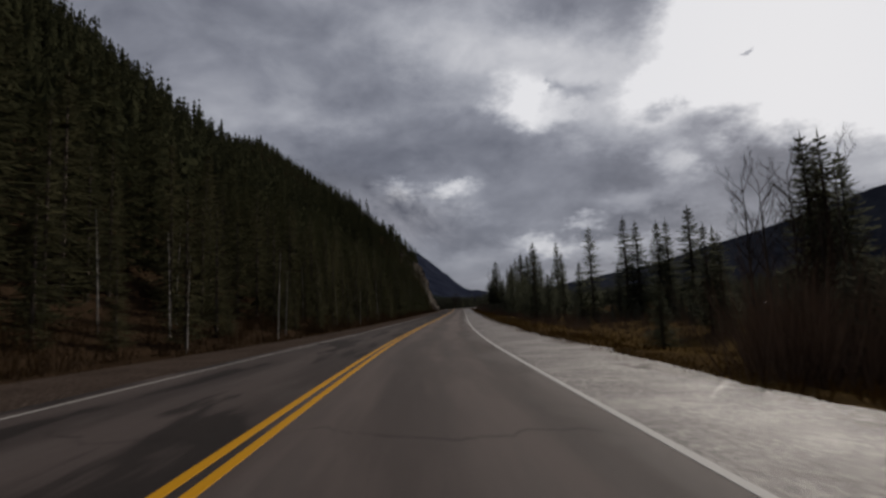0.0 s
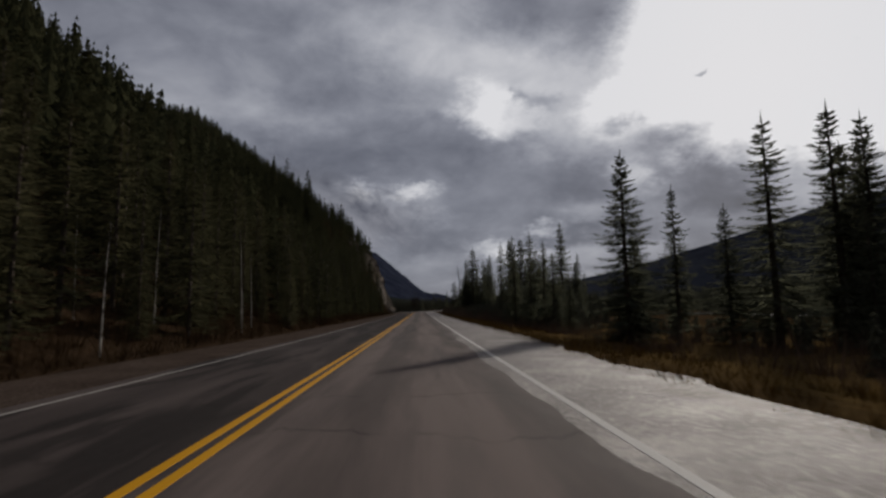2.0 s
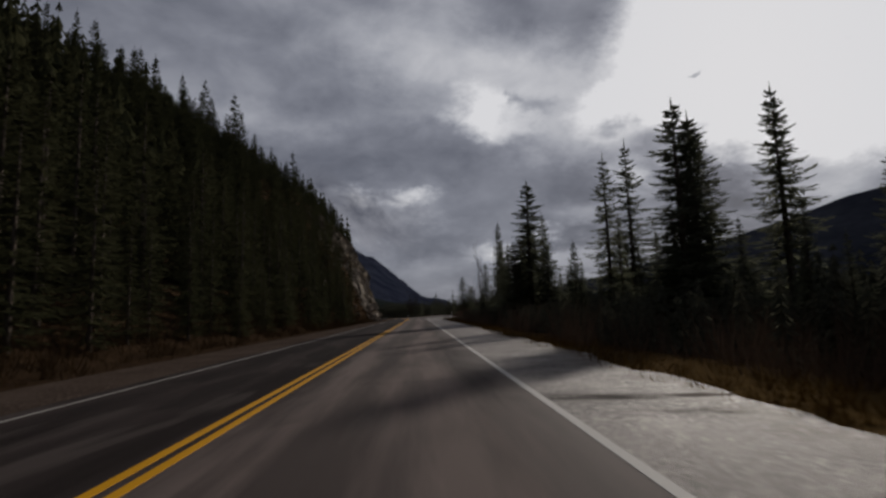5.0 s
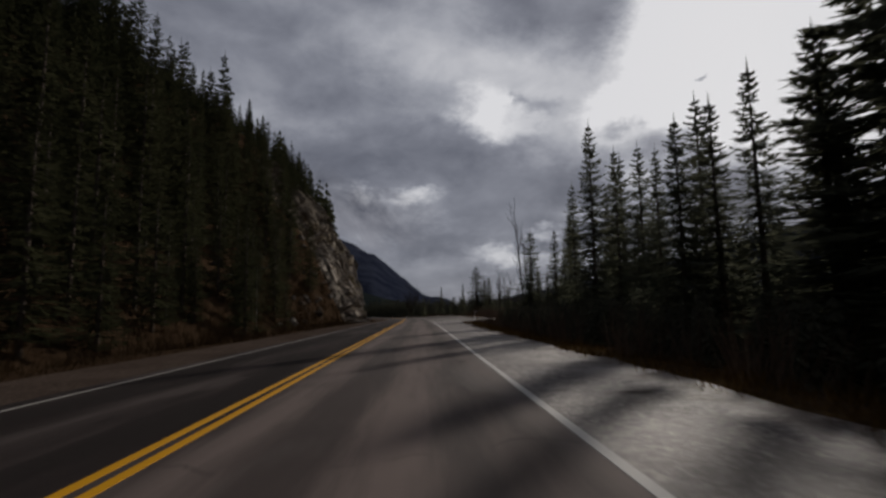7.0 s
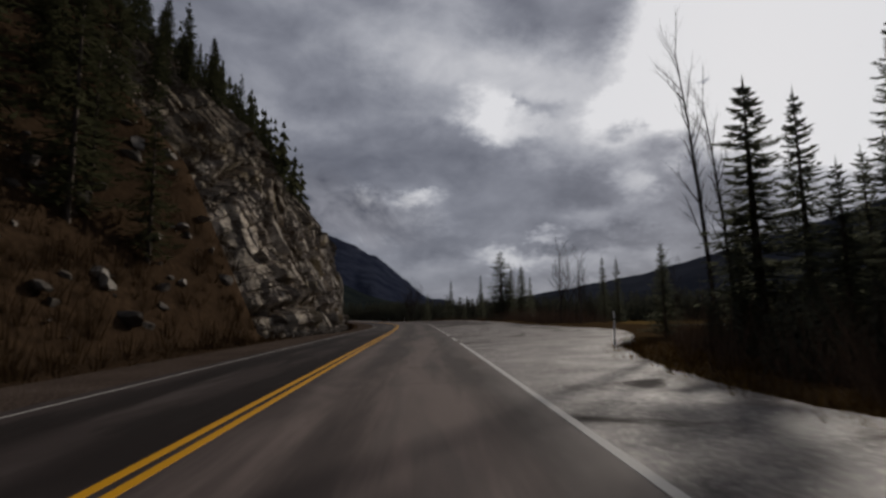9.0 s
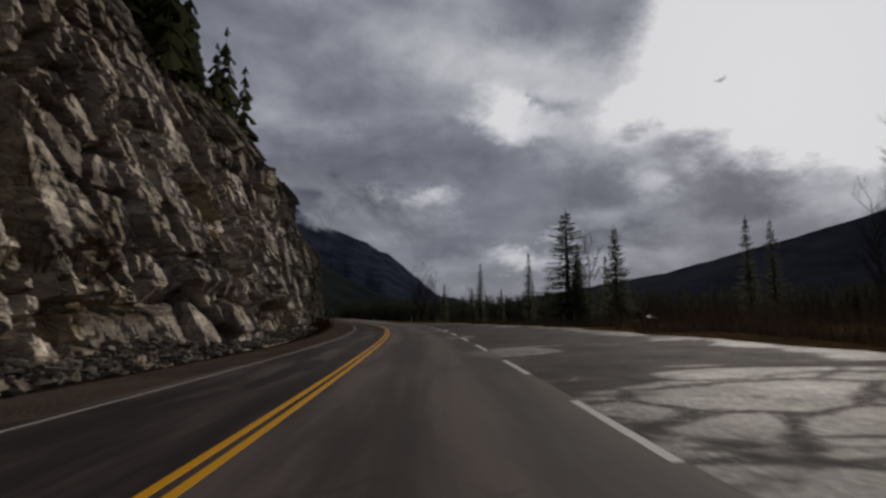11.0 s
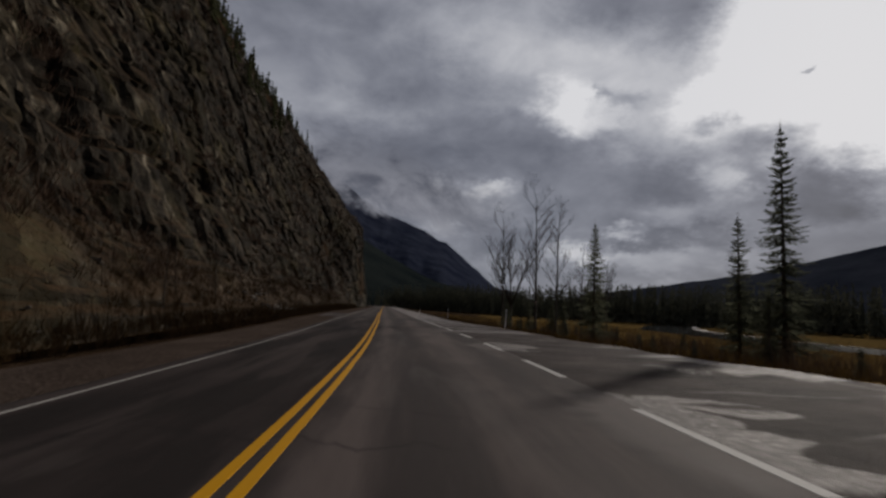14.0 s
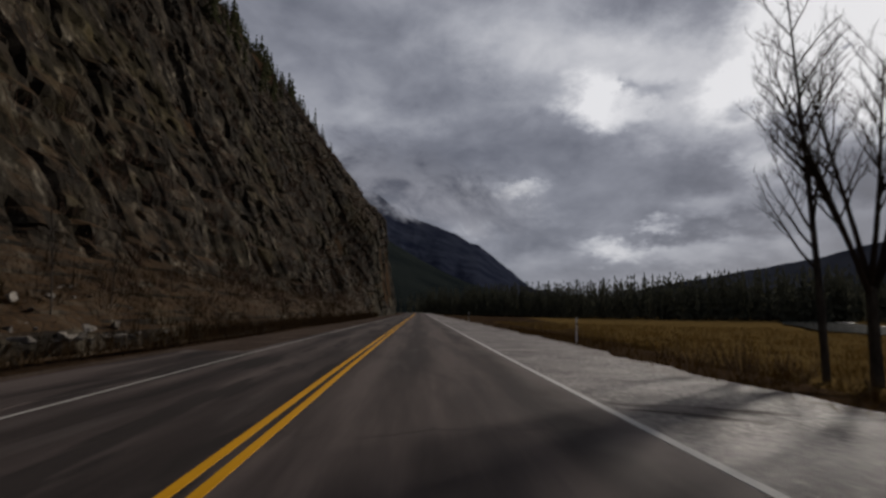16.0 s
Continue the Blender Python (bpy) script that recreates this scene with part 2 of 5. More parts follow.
# worn pale patches of the seal along the pull-out: distance from the centre line, y, half width, half length, amount
PATCHES = ((6.2, 220, 4.2, 13.0, 0.16), (7.0, 231.5, 3.4, 4.5, 0.18), (4.2, 241.0, 1.2, 1.3, 0.36), (5.2, 242.5, 1.5, 0.4, 0.25), (3.6, 250.6, 0.7, 1.1, 0.34), (4.9, 249.3, 1.4, 0.4, 0.18), (3.5, 261.5, 0.6, 1.7, 0.40), (3.5, 271.3, 0.5, 0.8, 0.34), (3.65, 293.3, 0.75, 2.0, 0.40),
           (4.7, 294.7, 0.6, 0.5, 0.2), (3.9, 303.6, 0.9, 1.6, 0.34), (5.2, 313.0, 2.4, 1.5, 0.45), (4.9, 317.0, 1.6, 1.4, 0.16), (5.2, 333.0, 2.2, 1.8, 0.30))


def worn_patches(n, across, along, stir):
    side = n.math("ADD", across, n.math("MULTIPLY", n.math("SUBTRACT", stir, 0.5), 1.6))
    ahead = n.math("ADD", along, n.math("MULTIPLY", n.math("SUBTRACT", stir, 0.5), -2.6))
    total = None
    for u, y, wide, long, amount in PATCHES:
        a = n.math("DIVIDE", n.math("SUBTRACT", side, u), wide)
        b = n.math("DIVIDE", n.math("SUBTRACT", ahead, y), long)
        spot = n.add("ShaderNodeMapRange", Value=n.math("ADD", n.math("MULTIPLY", a, a), n.math("MULTIPLY", b, b)), From__Min=1.35, From__Max=0.55, To__Min=0.0, To__Max=amount)
        total = spot if total is None else n.math("MAXIMUM", total, spot)
    return total


def asphalt_material():
    m, n = material("asphalt")
    uv = n.add("ShaderNodeUVMap", _uv_map="UVMap")
    xyz = n.add("ShaderNodeSeparateXYZ", 0, Vector=uv).node
    across, along = xyz.outputs[0], xyz.outputs[1]
    grain = n.noise(uv, 90.0, 3.0, 0.7)
    stain = n.noise(n.vec("MULTIPLY", uv, (1.3, 0.10, 1.0)), 1.0, 5.0, 0.6)
    blot = n.noise(n.vec("MULTIPLY", uv, (0.6, 0.22, 1.0)), 1.0, 4.0, 0.6, 0.6)
    wave = n.math("SINE", n.math("MULTIPLY", across, 3.4))
    tracks = n.math("ADD", n.math("MULTIPLY", wave, 0.10), stain)
    col = n.ramp(tracks, (0.38, (0.024, 0.0202, 0.0190)), (0.50, (0.044, 0.0372, 0.0346)), (0.62, (0.070, 0.0595, 0.0548)))
    col = n.mix(n.ramp(blot, (0.54, 0.0), (0.64, 0.30)), col, (0.014, 0.0122, 0.0118))
    col = n.mix(n.ramp(n.add("ShaderNodeMapRange", Value=along, From__Min=0.0, From__Max=100.0), (0.3, 0.35), (0.75, 0.0)), col, (0.085, 0.075, 0.070))
    # the left lane is blacker along the wooded stretch, with an uneven edge along the centre line
    left_lane = n.add("ShaderNodeMapRange", Value=n.math("ADD", across, n.math("MULTIPLY", n.math("SUBTRACT", stain, 0.5), 0.8)), From__Min=0.55, From__Max=-0.25, To__Min=0.0, To__Max=1.0)
    stretch = n.add("ShaderNodeMapRange", Value=along, From__Min=0.0, From__Max=400.0)
    stretch = n.ramp(stretch, (0.10, 0.35), (0.26, 0.95), (0.54, 0.85), (0.61, 0.30), (0.66, 0.30), (0.70, 0.75), (0.80, 0.70), (0.84, 0.20))
    col = n.mix(n.math("MULTIPLY", left_lane, stretch), col, n.vec("MULTIPLY", col, (0.30, 0.30, 0.32)))
    lane = n.math("MULTIPLY", n.add("ShaderNodeMapRange", Value=across, From__Min=-0.2, From__Max=0.9), n.ramp(n.add("ShaderNodeMapRange", Value=along, From__Min=0.0, From__Max=400.0), (0.04, 0.25), (0.12, 1.0), (0.48, 1.0), (0.56, 0.0)))
    col = n.mix(lane, col, n.vec("MULTIPLY", col, (1.55, 1.52, 1.50)))
    # long dark smears and bleached scuffs, most of them in the left lane
    smear = n.noise(n.vec("ADD", n.vec("MULTIPLY", uv, (1.1, 0.16, 1.0)), (7.3, 2.1, 0.0)), 1.0, 4.0, 0.55, 0.3)
    col = n.mix(n.math("MULTIPLY", n.ramp(smear, (0.52, 0.0), (0.57, 0.85)), n.math("ADD", 0.12, n.math("MULTIPLY", left_lane, 0.85))), col, (0.009, 0.0082, 0.0080))
    col = n.mix(n.ramp(smear, (0.34, 0.38), (0.42, 0.0)), col, (0.066, 0.060, 0.056))
    for gap, wide, seed in ((9.1, 0.0028, 0.0), (13.7, 0.0032, 31.0)):
        bend = n.math("ADD", along, n.math("MULTIPLY", n.noise(n.vec("ADD", n.vec("MULTIPLY", uv, (0.5, 0.04, 1.0)), (seed, 0.0, 0.0)), 1.0, 5.0), 3.5))
        line = n.math("ABSOLUTE", n.math("SUBTRACT", n.math("FRACT", n.math("DIVIDE", bend, gap)), 0.5))
        col = n.mix(n.math("MULTIPLY", n.ramp(line, (0.0, 0.75), (wide, 0.0)), n.ramp(blot, (0.44, 1.0), (0.54, 0.0))), col, (0.006, 0.0056, 0.0055))
    # pale dust towards the right edge line
    right = n.add("ShaderNodeMapRange", Value=n.math("ADD", across, n.math("MULTIPLY", n.math("SUBTRACT", blot, 0.5), 2.2)), From__Min=3.0, From__Max=3.7)
    col = n.mix(n.math("MULTIPLY", right, n.ramp(n.add("ShaderNodeMapRange", Value=along, From__Min=180.0, From__Max=340.0), (0.12, 0.58), (0.25, 0.0), (0.82, 0.0), (0.9, 0.5))), col, (0.13, 0.120, 0.112))
    worn = n.math("MULTIPLY", worn_patches(n, across, along, n.noise(uv, 0.9, 5.0, 0.6)), n.add("ShaderNodeMapRange", Value=across, From__Min=2.7, From__Max=3.2, To__Max=2.2), True)
    col = n.mix(n.math("MULTIPLY", worn, 0.55), col, (0.130, 0.120, 0.113))
    col = n.mix(n.ramp(grain, (0.35, 0.0), (0.75, 0.28)), col, (0.080, 0.072, 0.068))
    col = n.vec("MULTIPLY", col, (1.03, 0.97, 0.965))
    rough_map = n.add("ShaderNodeMapRange", Value=stain, From__Min=0.3, From__Max=0.7, To__Min=0.70, To__Max=0.9)
    finish(n, col, rough_map, grain, 0.006, 0.6, n.mix(n.math("MULTIPLY", left_lane, stretch), (0.040, 0.040, 0.040), (0.008, 0.008, 0.008)))
    return m


def shoulder_material():
    m, n = material("pale_chipseal")
    uv = n.add("ShaderNodeUVMap", _uv_map="UVMap")
    xyz = n.add("ShaderNodeSeparateXYZ", 0, Vector=uv).node
    across, along = xyz.outputs[0], xyz.outputs[1]
    grain = n.noise(uv, 38.0, 4.0, 0.75)
    patch = n.noise(n.vec("MULTIPLY", uv, (0.24, 0.42, 1.0)), 1.0, 6.0, 0.62, 1.1)
    dirt = n.noise(uv, 0.7, 5.0, 0.6)
    rim = n.add("ShaderNodeSeparateXYZ", 0, Vector=n.add("ShaderNodeUVMap", _uv_map="Rim"))
    pale = n.ramp(dirt, (0.34, (0.040, 0.0355, 0.0332)), (0.52, (0.070, 0.0632, 0.0595)), (0.68, (0.118, 0.108, 0.102)))
    dark = n.ramp(dirt, (0.35, (0.0165, 0.0138, 0.0129)), (0.5, (0.029, 0.0244, 0.0226)), (0.65, (0.043, 0.0365, 0.0337)))
    # the pull-out is dark seal with worn pale islands; before and after it the shoulder is pale
    span = n.add("ShaderNodeMapRange", Value=along, From__Min=190.0, From__Max=340.0)
    share = n.ramp(span, (0.06, 0.60), (0.15, 0.50), (0.27, 0.42), (0.33, 0.30), (0.66, 0.30), (0.80, 0.34), (0.87, 0.44), (0.94, 0.50), (1.0, 0.60))
    # wet sheen along the outer rim, painted as a paler, glossier strip
    rim_sheen = n.math("MULTIPLY", n.ramp(span, (0.27, 0.0), (0.31, 1.0), (0.72, 1.0), (0.80, 0.0)), n.add("ShaderNodeMapRange", Value=rim, From__Min=1.7, From__Max=0.5))
    outer = n.math("ADD", n.math("MULTIPLY", rim_sheen, 0.22), worn_patches(n, across, along, n.noise(uv, 0.9, 5.0, 0.6)))
    level = n.math("ADD", n.math("ADD", patch, share), outer)
    island = n.math("MULTIPLY", n.ramp(level, (0.93, 0.0), (1.08, 1.0)), n.ramp(span, (0.06, 1.0), (0.14, 0.72), (0.80, 0.66), (0.95, 1.0)))
    col = n.mix(island, dark, pale)
    col = n.mix(n.ramp(grain, (0.40, 0.0), (0.75, 0.7)), col, n.vec("MULTIPLY", col, (1.7, 1.7, 1.7)))
    # sealed and open cracks across the shoulder
    bend = n.math("ADD", along, n.math("MULTIPLY", n.noise(n.vec("MULTIPLY", uv, (0.30, 0.06, 1.0)), 1.0, 5.0), 4.0))
    line = n.math("ABSOLUTE", n.math("SUBTRACT", n.math("FRACT", n.math("DIVIDE", bend, 6.3)), 0.5))
    col = n.mix(n.math("MULTIPLY", n.ramp(line, (0.0, 0.92), (0.017, 0.0)), n.ramp(dirt, (0.38, 0.0), (0.46, 1.0))), col, (0.022, 0.020, 0.019))
    # the seal of the pull-out's first stretch is broken into slabs
    warp = n.vec("ADD", n.vec("MULTIPLY", uv, (0.34, 0.62, 1.0)), n.vec("MULTIPLY", n.add("ShaderNodeTexNoise", 1, Vector=uv, Scale=0.8, Detail=3.0), (0.35, 0.35, 0.0)))
    slab = n.add("ShaderNodeTexVoronoi", 0, _feature="DISTANCE_TO_EDGE", Vector=warp, Scale=1.0)
    gap = n.math("MULTIPLY", n.ramp(slab, (0.02, 0.95), (0.065, 0.0)), n.ramp(span, (0.09, 0.0), (0.14, 1.0), (0.29, 1.0), (0.33, 0.0)))
    col = n.mix(gap, col, (0.020, 0.018, 0.017))
    chips = n.noise(uv, 11.0, 4.0, 0.8)
    col = n.mix(n.math("MULTIPLY", island, n.ramp(chips, (0.52, 0.0), (0.66, 0.75))), col, (0.26, 0.245, 0.232))
    col = n.mix(n.math("MULTIPLY", island, n.ramp(chips, (0.34, 0.7), (0.46, 0.0))), col, (0.030, 0.027, 0.025))
    seal = n.math("MULTIPLY", n.math("MULTIPLY", island, n.math("SUBTRACT", 1.0, gap)), n.ramp(n.math("ADD", n.math("MULTIPLY", grain, 0.6), n.math("MULTIPLY", dirt, 0.4)), (0.36, 0.45), (0.60, 1.0)))
    col = n.mix(n.ramp(grain, (0.20, 0.5), (0.42, 0.0)), col, (0.07, 0.065, 0.06))
    # soil washed over the outer rim
    soil = n.math("ADD", rim, n.math("MULTIPLY", n.math("SUBTRACT", dirt, 0.5), 1.6))
    col = n.mix(n.math("MULTIPLY", n.add("ShaderNodeMapRange", Value=soil, From__Min=0.75, From__Max=0.25), n.ramp(span, (0.10, 0.85), (0.26, 0.2), (0.76, 0.2), (0.86, 0.85))), col, (0.040, 0.027, 0.019))
    # loose stones, light and dark
    stone = n.add("ShaderNodeTexVoronoi", 1, Vector=uv, Scale=17.0)
    pick = n.add("ShaderNodeSeparateXYZ", 0, Vector=stone)
    gritty = n.math("MULTIPLY", island, n.ramp(n.noise(uv, 0.9, 3.0), (0.40, 0.25), (0.62, 1.0)))
    col = n.mix(n.math("MULTIPLY", n.ramp(pick, (0.80, 0.0), (0.86, 0.55)), gritty), col, (0.22, 0.207, 0.198))
    col = n.mix(n.math("MULTIPLY", n.ramp(pick, (0.16, 0.75), (0.24, 0.0)), gritty), col, (0.030, 0.027, 0.025))
    col = n.vec("MULTIPLY", col, (1.05, 0.97, 0.96))
    finish(n, col, n.mix(seal, (0.85, 0.85, 0.85), (0.60, 0.60, 0.60)), grain, 0.022, 0.9, n.mix(seal, (0.030, 0.030, 0.030), (0.21, 0.21, 0.21)))
    return m


def gravel_material():
    m, n = material("brown_gravel")
    p = place(n)
    stones = n.add("ShaderNodeTexVoronoi", 0, Vector=p, Scale=16.0)
    broad = n.noise(p, 0.5, 5.0)
    col = n.ramp(n.math("ADD", n.math("MULTIPLY", stones, 0.5), n.math("MULTIPLY", broad, 0.5)), (0.2, (0.020, 0.0145, 0.0115)), (0.55, (0.047, 0.0350, 0.0285)), (0.9, (0.095, 0.076, 0.063)))
    finish(n, col, 0.9, stones, 0.03, 0.8, 0.0)
    return m


def paint_material(name, col, worn):
    m, n = material(name)
    uv = n.add("ShaderNodeUVMap", _uv_map="UVMap")
    wear = n.noise(uv, 14.0, 5.0, 0.7)
    broad = n.noise(n.vec("MULTIPLY", uv, (4.0, 0.5, 1.0)), 1.0, 3.0)
    f = n.math("ADD", n.math("MULTIPLY", wear, 0.7), n.math("MULTIPLY", broad, 0.3))
    c = n.mix(n.ramp(f, (0.60, 0.0), (0.74, worn)), col, (0.07, 0.068, 0.066))
    finish(n, c, 0.75, wear, 0.004, 0.4, 0.07)
    return m


def ground_material():
    m, n = material("forest_floor_and_dry_grass")
    p = place(n)
    xyz = n.add("ShaderNodeSeparateXYZ", 0, Vector=p).node
    fine = n.noise(p, 3.2, 6.0, 0.7)
    broad = n.noise(p, 0.13, 4.0, 0.6)
    floor_col = n.ramp(fine, (0.3, (0.013, 0.0082, 0.0052)), (0.6, (0.033, 0.021, 0.0125)), (0.8, (0.058, 0.040, 0.024)))
    field_col = n.ramp(fine, (0.3, (0.036, 0.022, 0.0085)), (0.55, (0.086, 0.056, 0.020)), (0.8, (0.155, 0.106, 0.038)))
    far = n.add("ShaderNodeMapRange", Value=n.math("ADD", xyz.outputs[0], n.math("MULTIPLY", broad, 10.0)), From__Min=8.0, From__Max=12.0)
    open_land = n.add("ShaderNodeMapRange", Value=xyz.outputs[1], From__Min=-20.0, From__Max=320.0)
    open_land = n.ramp(open_land, (0.0, 0.75), (0.36, 0.7), (0.42, 0.15), (0.80, 0.2), (0.88, 1.0))
    col = n.mix(n.math("MULTIPLY", far, open_land), floor_col, field_col)
    finish(n, col, 0.95, fine, 0.12, 0.8, 0.0)
    return m


def rock_material():
    m, n = material("fractured_limestone")
    p = place(n)
    bed = n.vec("MULTIPLY", p, (0.7, 0.7, 2.2))
    a = n.noise(bed, 0.55, 8.0, 0.65, 0.8)
    b = n.noise(p, 4.5, 6.0, 0.7)
    crack = n.add("ShaderNodeTexVoronoi", 0, _feature="DISTANCE_TO_EDGE", Vector=n.vec("ADD", n.vec("MULTIPLY", p, (1.0, 1.0, 1.6)), n.vec("MULTIPLY", n.add("ShaderNodeTexNoise", 1, Vector=p, Scale=1.2), (0.9, 0.9, 0.9))), Scale=1.1)
    bedding = n.noise(n.vec("MULTIPLY", p, (0.25, 0.25, 5.0)), 0.8, 5.0, 0.6, 0.3)
    mixed = n.math("ADD", n.math("ADD", n.math("MULTIPLY", a, 0.55), n.math("MULTIPLY", b, 0.22)), n.math("MULTIPLY", bedding, 0.23))
    col = n.ramp(mixed, (0.37, (0.075, 0.062, 0.052)), (0.45, (0.190, 0.163, 0.137)), (0.54, (0.315, 0.277, 0.232)), (0.66, (0.47, 0.42, 0.355)))
    ochre = n.noise(p, 0.23, 4.0, 0.6, 0.4)
    col = n.mix(n.ramp(ochre, (0.56, 0.0), (0.66, 0.55)), col, (0.24, 0.18, 0.075))
    dark = n.noise(n.vec("MULTIPLY", p, (1.0, 1.0, 0.30)), 0.33, 4.0, 0.6)
    col = n.mix(n.ramp(dark, (0.50, 0.0), (0.60, 0.50)), col, n.mix(n.add("ShaderNodeMapRange", Value=n.add("ShaderNodeSeparateXYZ", 1, Vector=p), From__Min=278.0, From__Max=286.0), (0.048, 0.041, 0.037), (0.150, 0.130, 0.098)))
    xyz = n.add("ShaderNodeSeparateXYZ", 0, Vector=p).node
    # darker brown bands towards the top of the cut
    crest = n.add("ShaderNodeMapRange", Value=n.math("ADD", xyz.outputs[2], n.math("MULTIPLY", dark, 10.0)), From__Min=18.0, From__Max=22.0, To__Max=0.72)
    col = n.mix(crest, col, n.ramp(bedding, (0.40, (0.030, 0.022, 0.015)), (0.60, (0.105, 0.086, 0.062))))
    # the first stretch is stained brown, in thin beds
    stained = n.add("ShaderNodeMapRange", Value=n.math("ADD", xyz.outputs[1], n.math("MULTIPLY", dark, 14.0)), From__Min=263.0, From__Max=256.0, To__Max=0.30)
    col = n.mix(stained, col, n.ramp(mixed, (0.40, (0.045, 0.035, 0.026)), (0.50, (0.135, 0.110, 0.080)), (0.60, (0.30, 0.25, 0.17))))
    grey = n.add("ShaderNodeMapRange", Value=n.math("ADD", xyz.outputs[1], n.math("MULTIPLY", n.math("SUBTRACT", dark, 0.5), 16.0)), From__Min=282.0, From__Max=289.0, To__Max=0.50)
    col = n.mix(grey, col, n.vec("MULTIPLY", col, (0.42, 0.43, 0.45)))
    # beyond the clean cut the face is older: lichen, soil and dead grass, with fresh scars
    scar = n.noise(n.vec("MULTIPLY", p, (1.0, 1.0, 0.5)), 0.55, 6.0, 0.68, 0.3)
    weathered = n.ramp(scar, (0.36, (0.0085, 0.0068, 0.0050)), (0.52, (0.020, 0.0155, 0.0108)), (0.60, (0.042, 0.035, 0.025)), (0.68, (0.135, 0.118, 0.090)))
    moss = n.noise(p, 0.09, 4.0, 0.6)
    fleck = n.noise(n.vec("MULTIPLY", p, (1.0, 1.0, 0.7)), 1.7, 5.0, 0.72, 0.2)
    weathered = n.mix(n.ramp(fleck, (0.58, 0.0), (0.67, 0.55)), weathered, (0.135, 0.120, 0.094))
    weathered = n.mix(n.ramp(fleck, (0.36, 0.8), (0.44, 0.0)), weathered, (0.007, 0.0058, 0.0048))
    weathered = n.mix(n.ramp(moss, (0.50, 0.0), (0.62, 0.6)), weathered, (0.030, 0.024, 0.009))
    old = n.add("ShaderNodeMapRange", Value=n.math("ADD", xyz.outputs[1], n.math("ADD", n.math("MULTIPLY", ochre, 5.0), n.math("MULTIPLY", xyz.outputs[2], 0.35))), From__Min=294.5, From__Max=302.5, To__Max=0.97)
    piece = n.add("ShaderNodeTexVoronoi", 1, Vector=n.vec("ADD", n.vec("MULTIPLY", p, (1.0, 1.0, 0.7)), n.vec("MULTIPLY", n.add("ShaderNodeTexNoise", 1, Vector=p, Scale=0.9, Detail=4.0), (1.6, 1.6, 1.6))), Scale=0.75)
    piece = n.add("ShaderNodeSeparateXYZ", 0, Vector=piece)
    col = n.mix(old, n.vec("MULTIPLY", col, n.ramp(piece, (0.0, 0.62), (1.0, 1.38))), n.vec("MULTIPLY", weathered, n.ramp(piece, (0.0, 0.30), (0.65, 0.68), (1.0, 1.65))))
    up = n.add("ShaderNodeSeparateXYZ", 2, Vector=n.add("ShaderNodeNewGeometry", 1))
    ledge = n.math("MULTIPLY", n.ramp(up, (0.45, 0.0), (0.75, 1.0)), n.ramp(b, (0.35, 0.2), (0.6, 1.0)))
    col = n.mix(ledge, col, (0.036, 0.021, 0.0105))
    col = n.mix(n.ramp(crack, (0.0, 0.5), (0.026, 0.0)), col, (0.014, 0.012, 0.010))
    finish(n, col, 0.85, n.math("ADD", n.math("MULTIPLY", b, 0.6), n.math("ADD", n.math("MULTIPLY", bedding, 0.5), n.math("MULTIPLY", n.ramp(crack, (0.0, 0.0), (0.05, 1.0)), 0.6))), 0.07, 0.8, 0.02)
    return m


def leaf_material(name, dark, light, rnd=0.5, through_light=0.3):
    m, n = material(name)
    r = n.add("ShaderNodeObjectInfo", "Random")
    isl = n.add("ShaderNodeNewGeometry", "Random Per Island")
    f = n.math("ADD", n.math("MULTIPLY", r, rnd), n.math("MULTIPLY", isl, 1 - rnd))
    col = n.ramp(f, (0.0, dark), (1.0, light))
    body = n.add("ShaderNodeBsdfDiffuse", Color=col, Roughness=0.9)
    thin = n.add("ShaderNodeBsdfTranslucent", Color=col)
    n.add("ShaderNodeOutputMaterial", Surface=n.add("ShaderNodeMixShader", i0=through_light, i1=body, i2=thin))
    return m


def bark_material(name, a, b):
    m, n = material(name)
    p = place(n)
    t = n.noise(n.vec("MULTIPLY", p, (6.0, 6.0, 1.2)), 1.5, 5.0, 0.7)
    finish(n, n.ramp(t, (0.35, a), (0.65, b)), 0.9, t, 0.03, 0.7, 0.02)
    return m


def mountain_material(name, dark, light):
    m, n = material(name)
    p = place(n)
    t = n.noise(n.vec("MULTIPLY", p, (1.0, 1.0, 0.5)), 0.012, 9.0, 0.68)
    col = n.ramp(t, (0.38, dark), (0.62, light))
    finish(n, col, 0.95, t, 12.0, 0.6, 0.0)
    return m


M_ASPHALT, M_SHOULDER, M_GRAVEL = asphalt_material(), shoulder_material(), gravel_material()
M_WHITE = paint_material("white_road_paint", (0.32, 0.31, 0.297), 0.85)
M_WHITE_OLD = paint_material("thin_white_road_paint", (0.21, 0.20, 0.188), 0.9)
M_DASH = paint_material("worn_white_road_paint", (0.30, 0.29, 0.275), 0.9)
M_YELLOW = paint_material("yellow_road_paint", (0.37, 0.180, 0.003), 0.7)
M_GROUND, M_ROCK = ground_material(), rock_material()
M_NEEDLE = leaf_material("spruce_needles", (0.056, 0.060, 0.043), (0.120, 0.124, 0.082), 0.5, 0.45)
M_NEEDLE_LEFT = leaf_material("hillside_needles", (0.026, 0.029, 0.0155), (0.064, 0.063, 0.033))
M_NEEDLE_OLIVE = leaf_material("olive_needles", (0.042, 0.043, 0.024), (0.105, 0.096, 0.050))
M_NEEDLE_FAR = leaf_material("far_spruce_needles", (0.042, 0.045, 0.034), (0.095, 0.093, 0.066), 0.0, 0.25)
M_BARK = bark_material("spruce_bark", (0.035, 0.028, 0.022), (0.11, 0.09, 0.075))
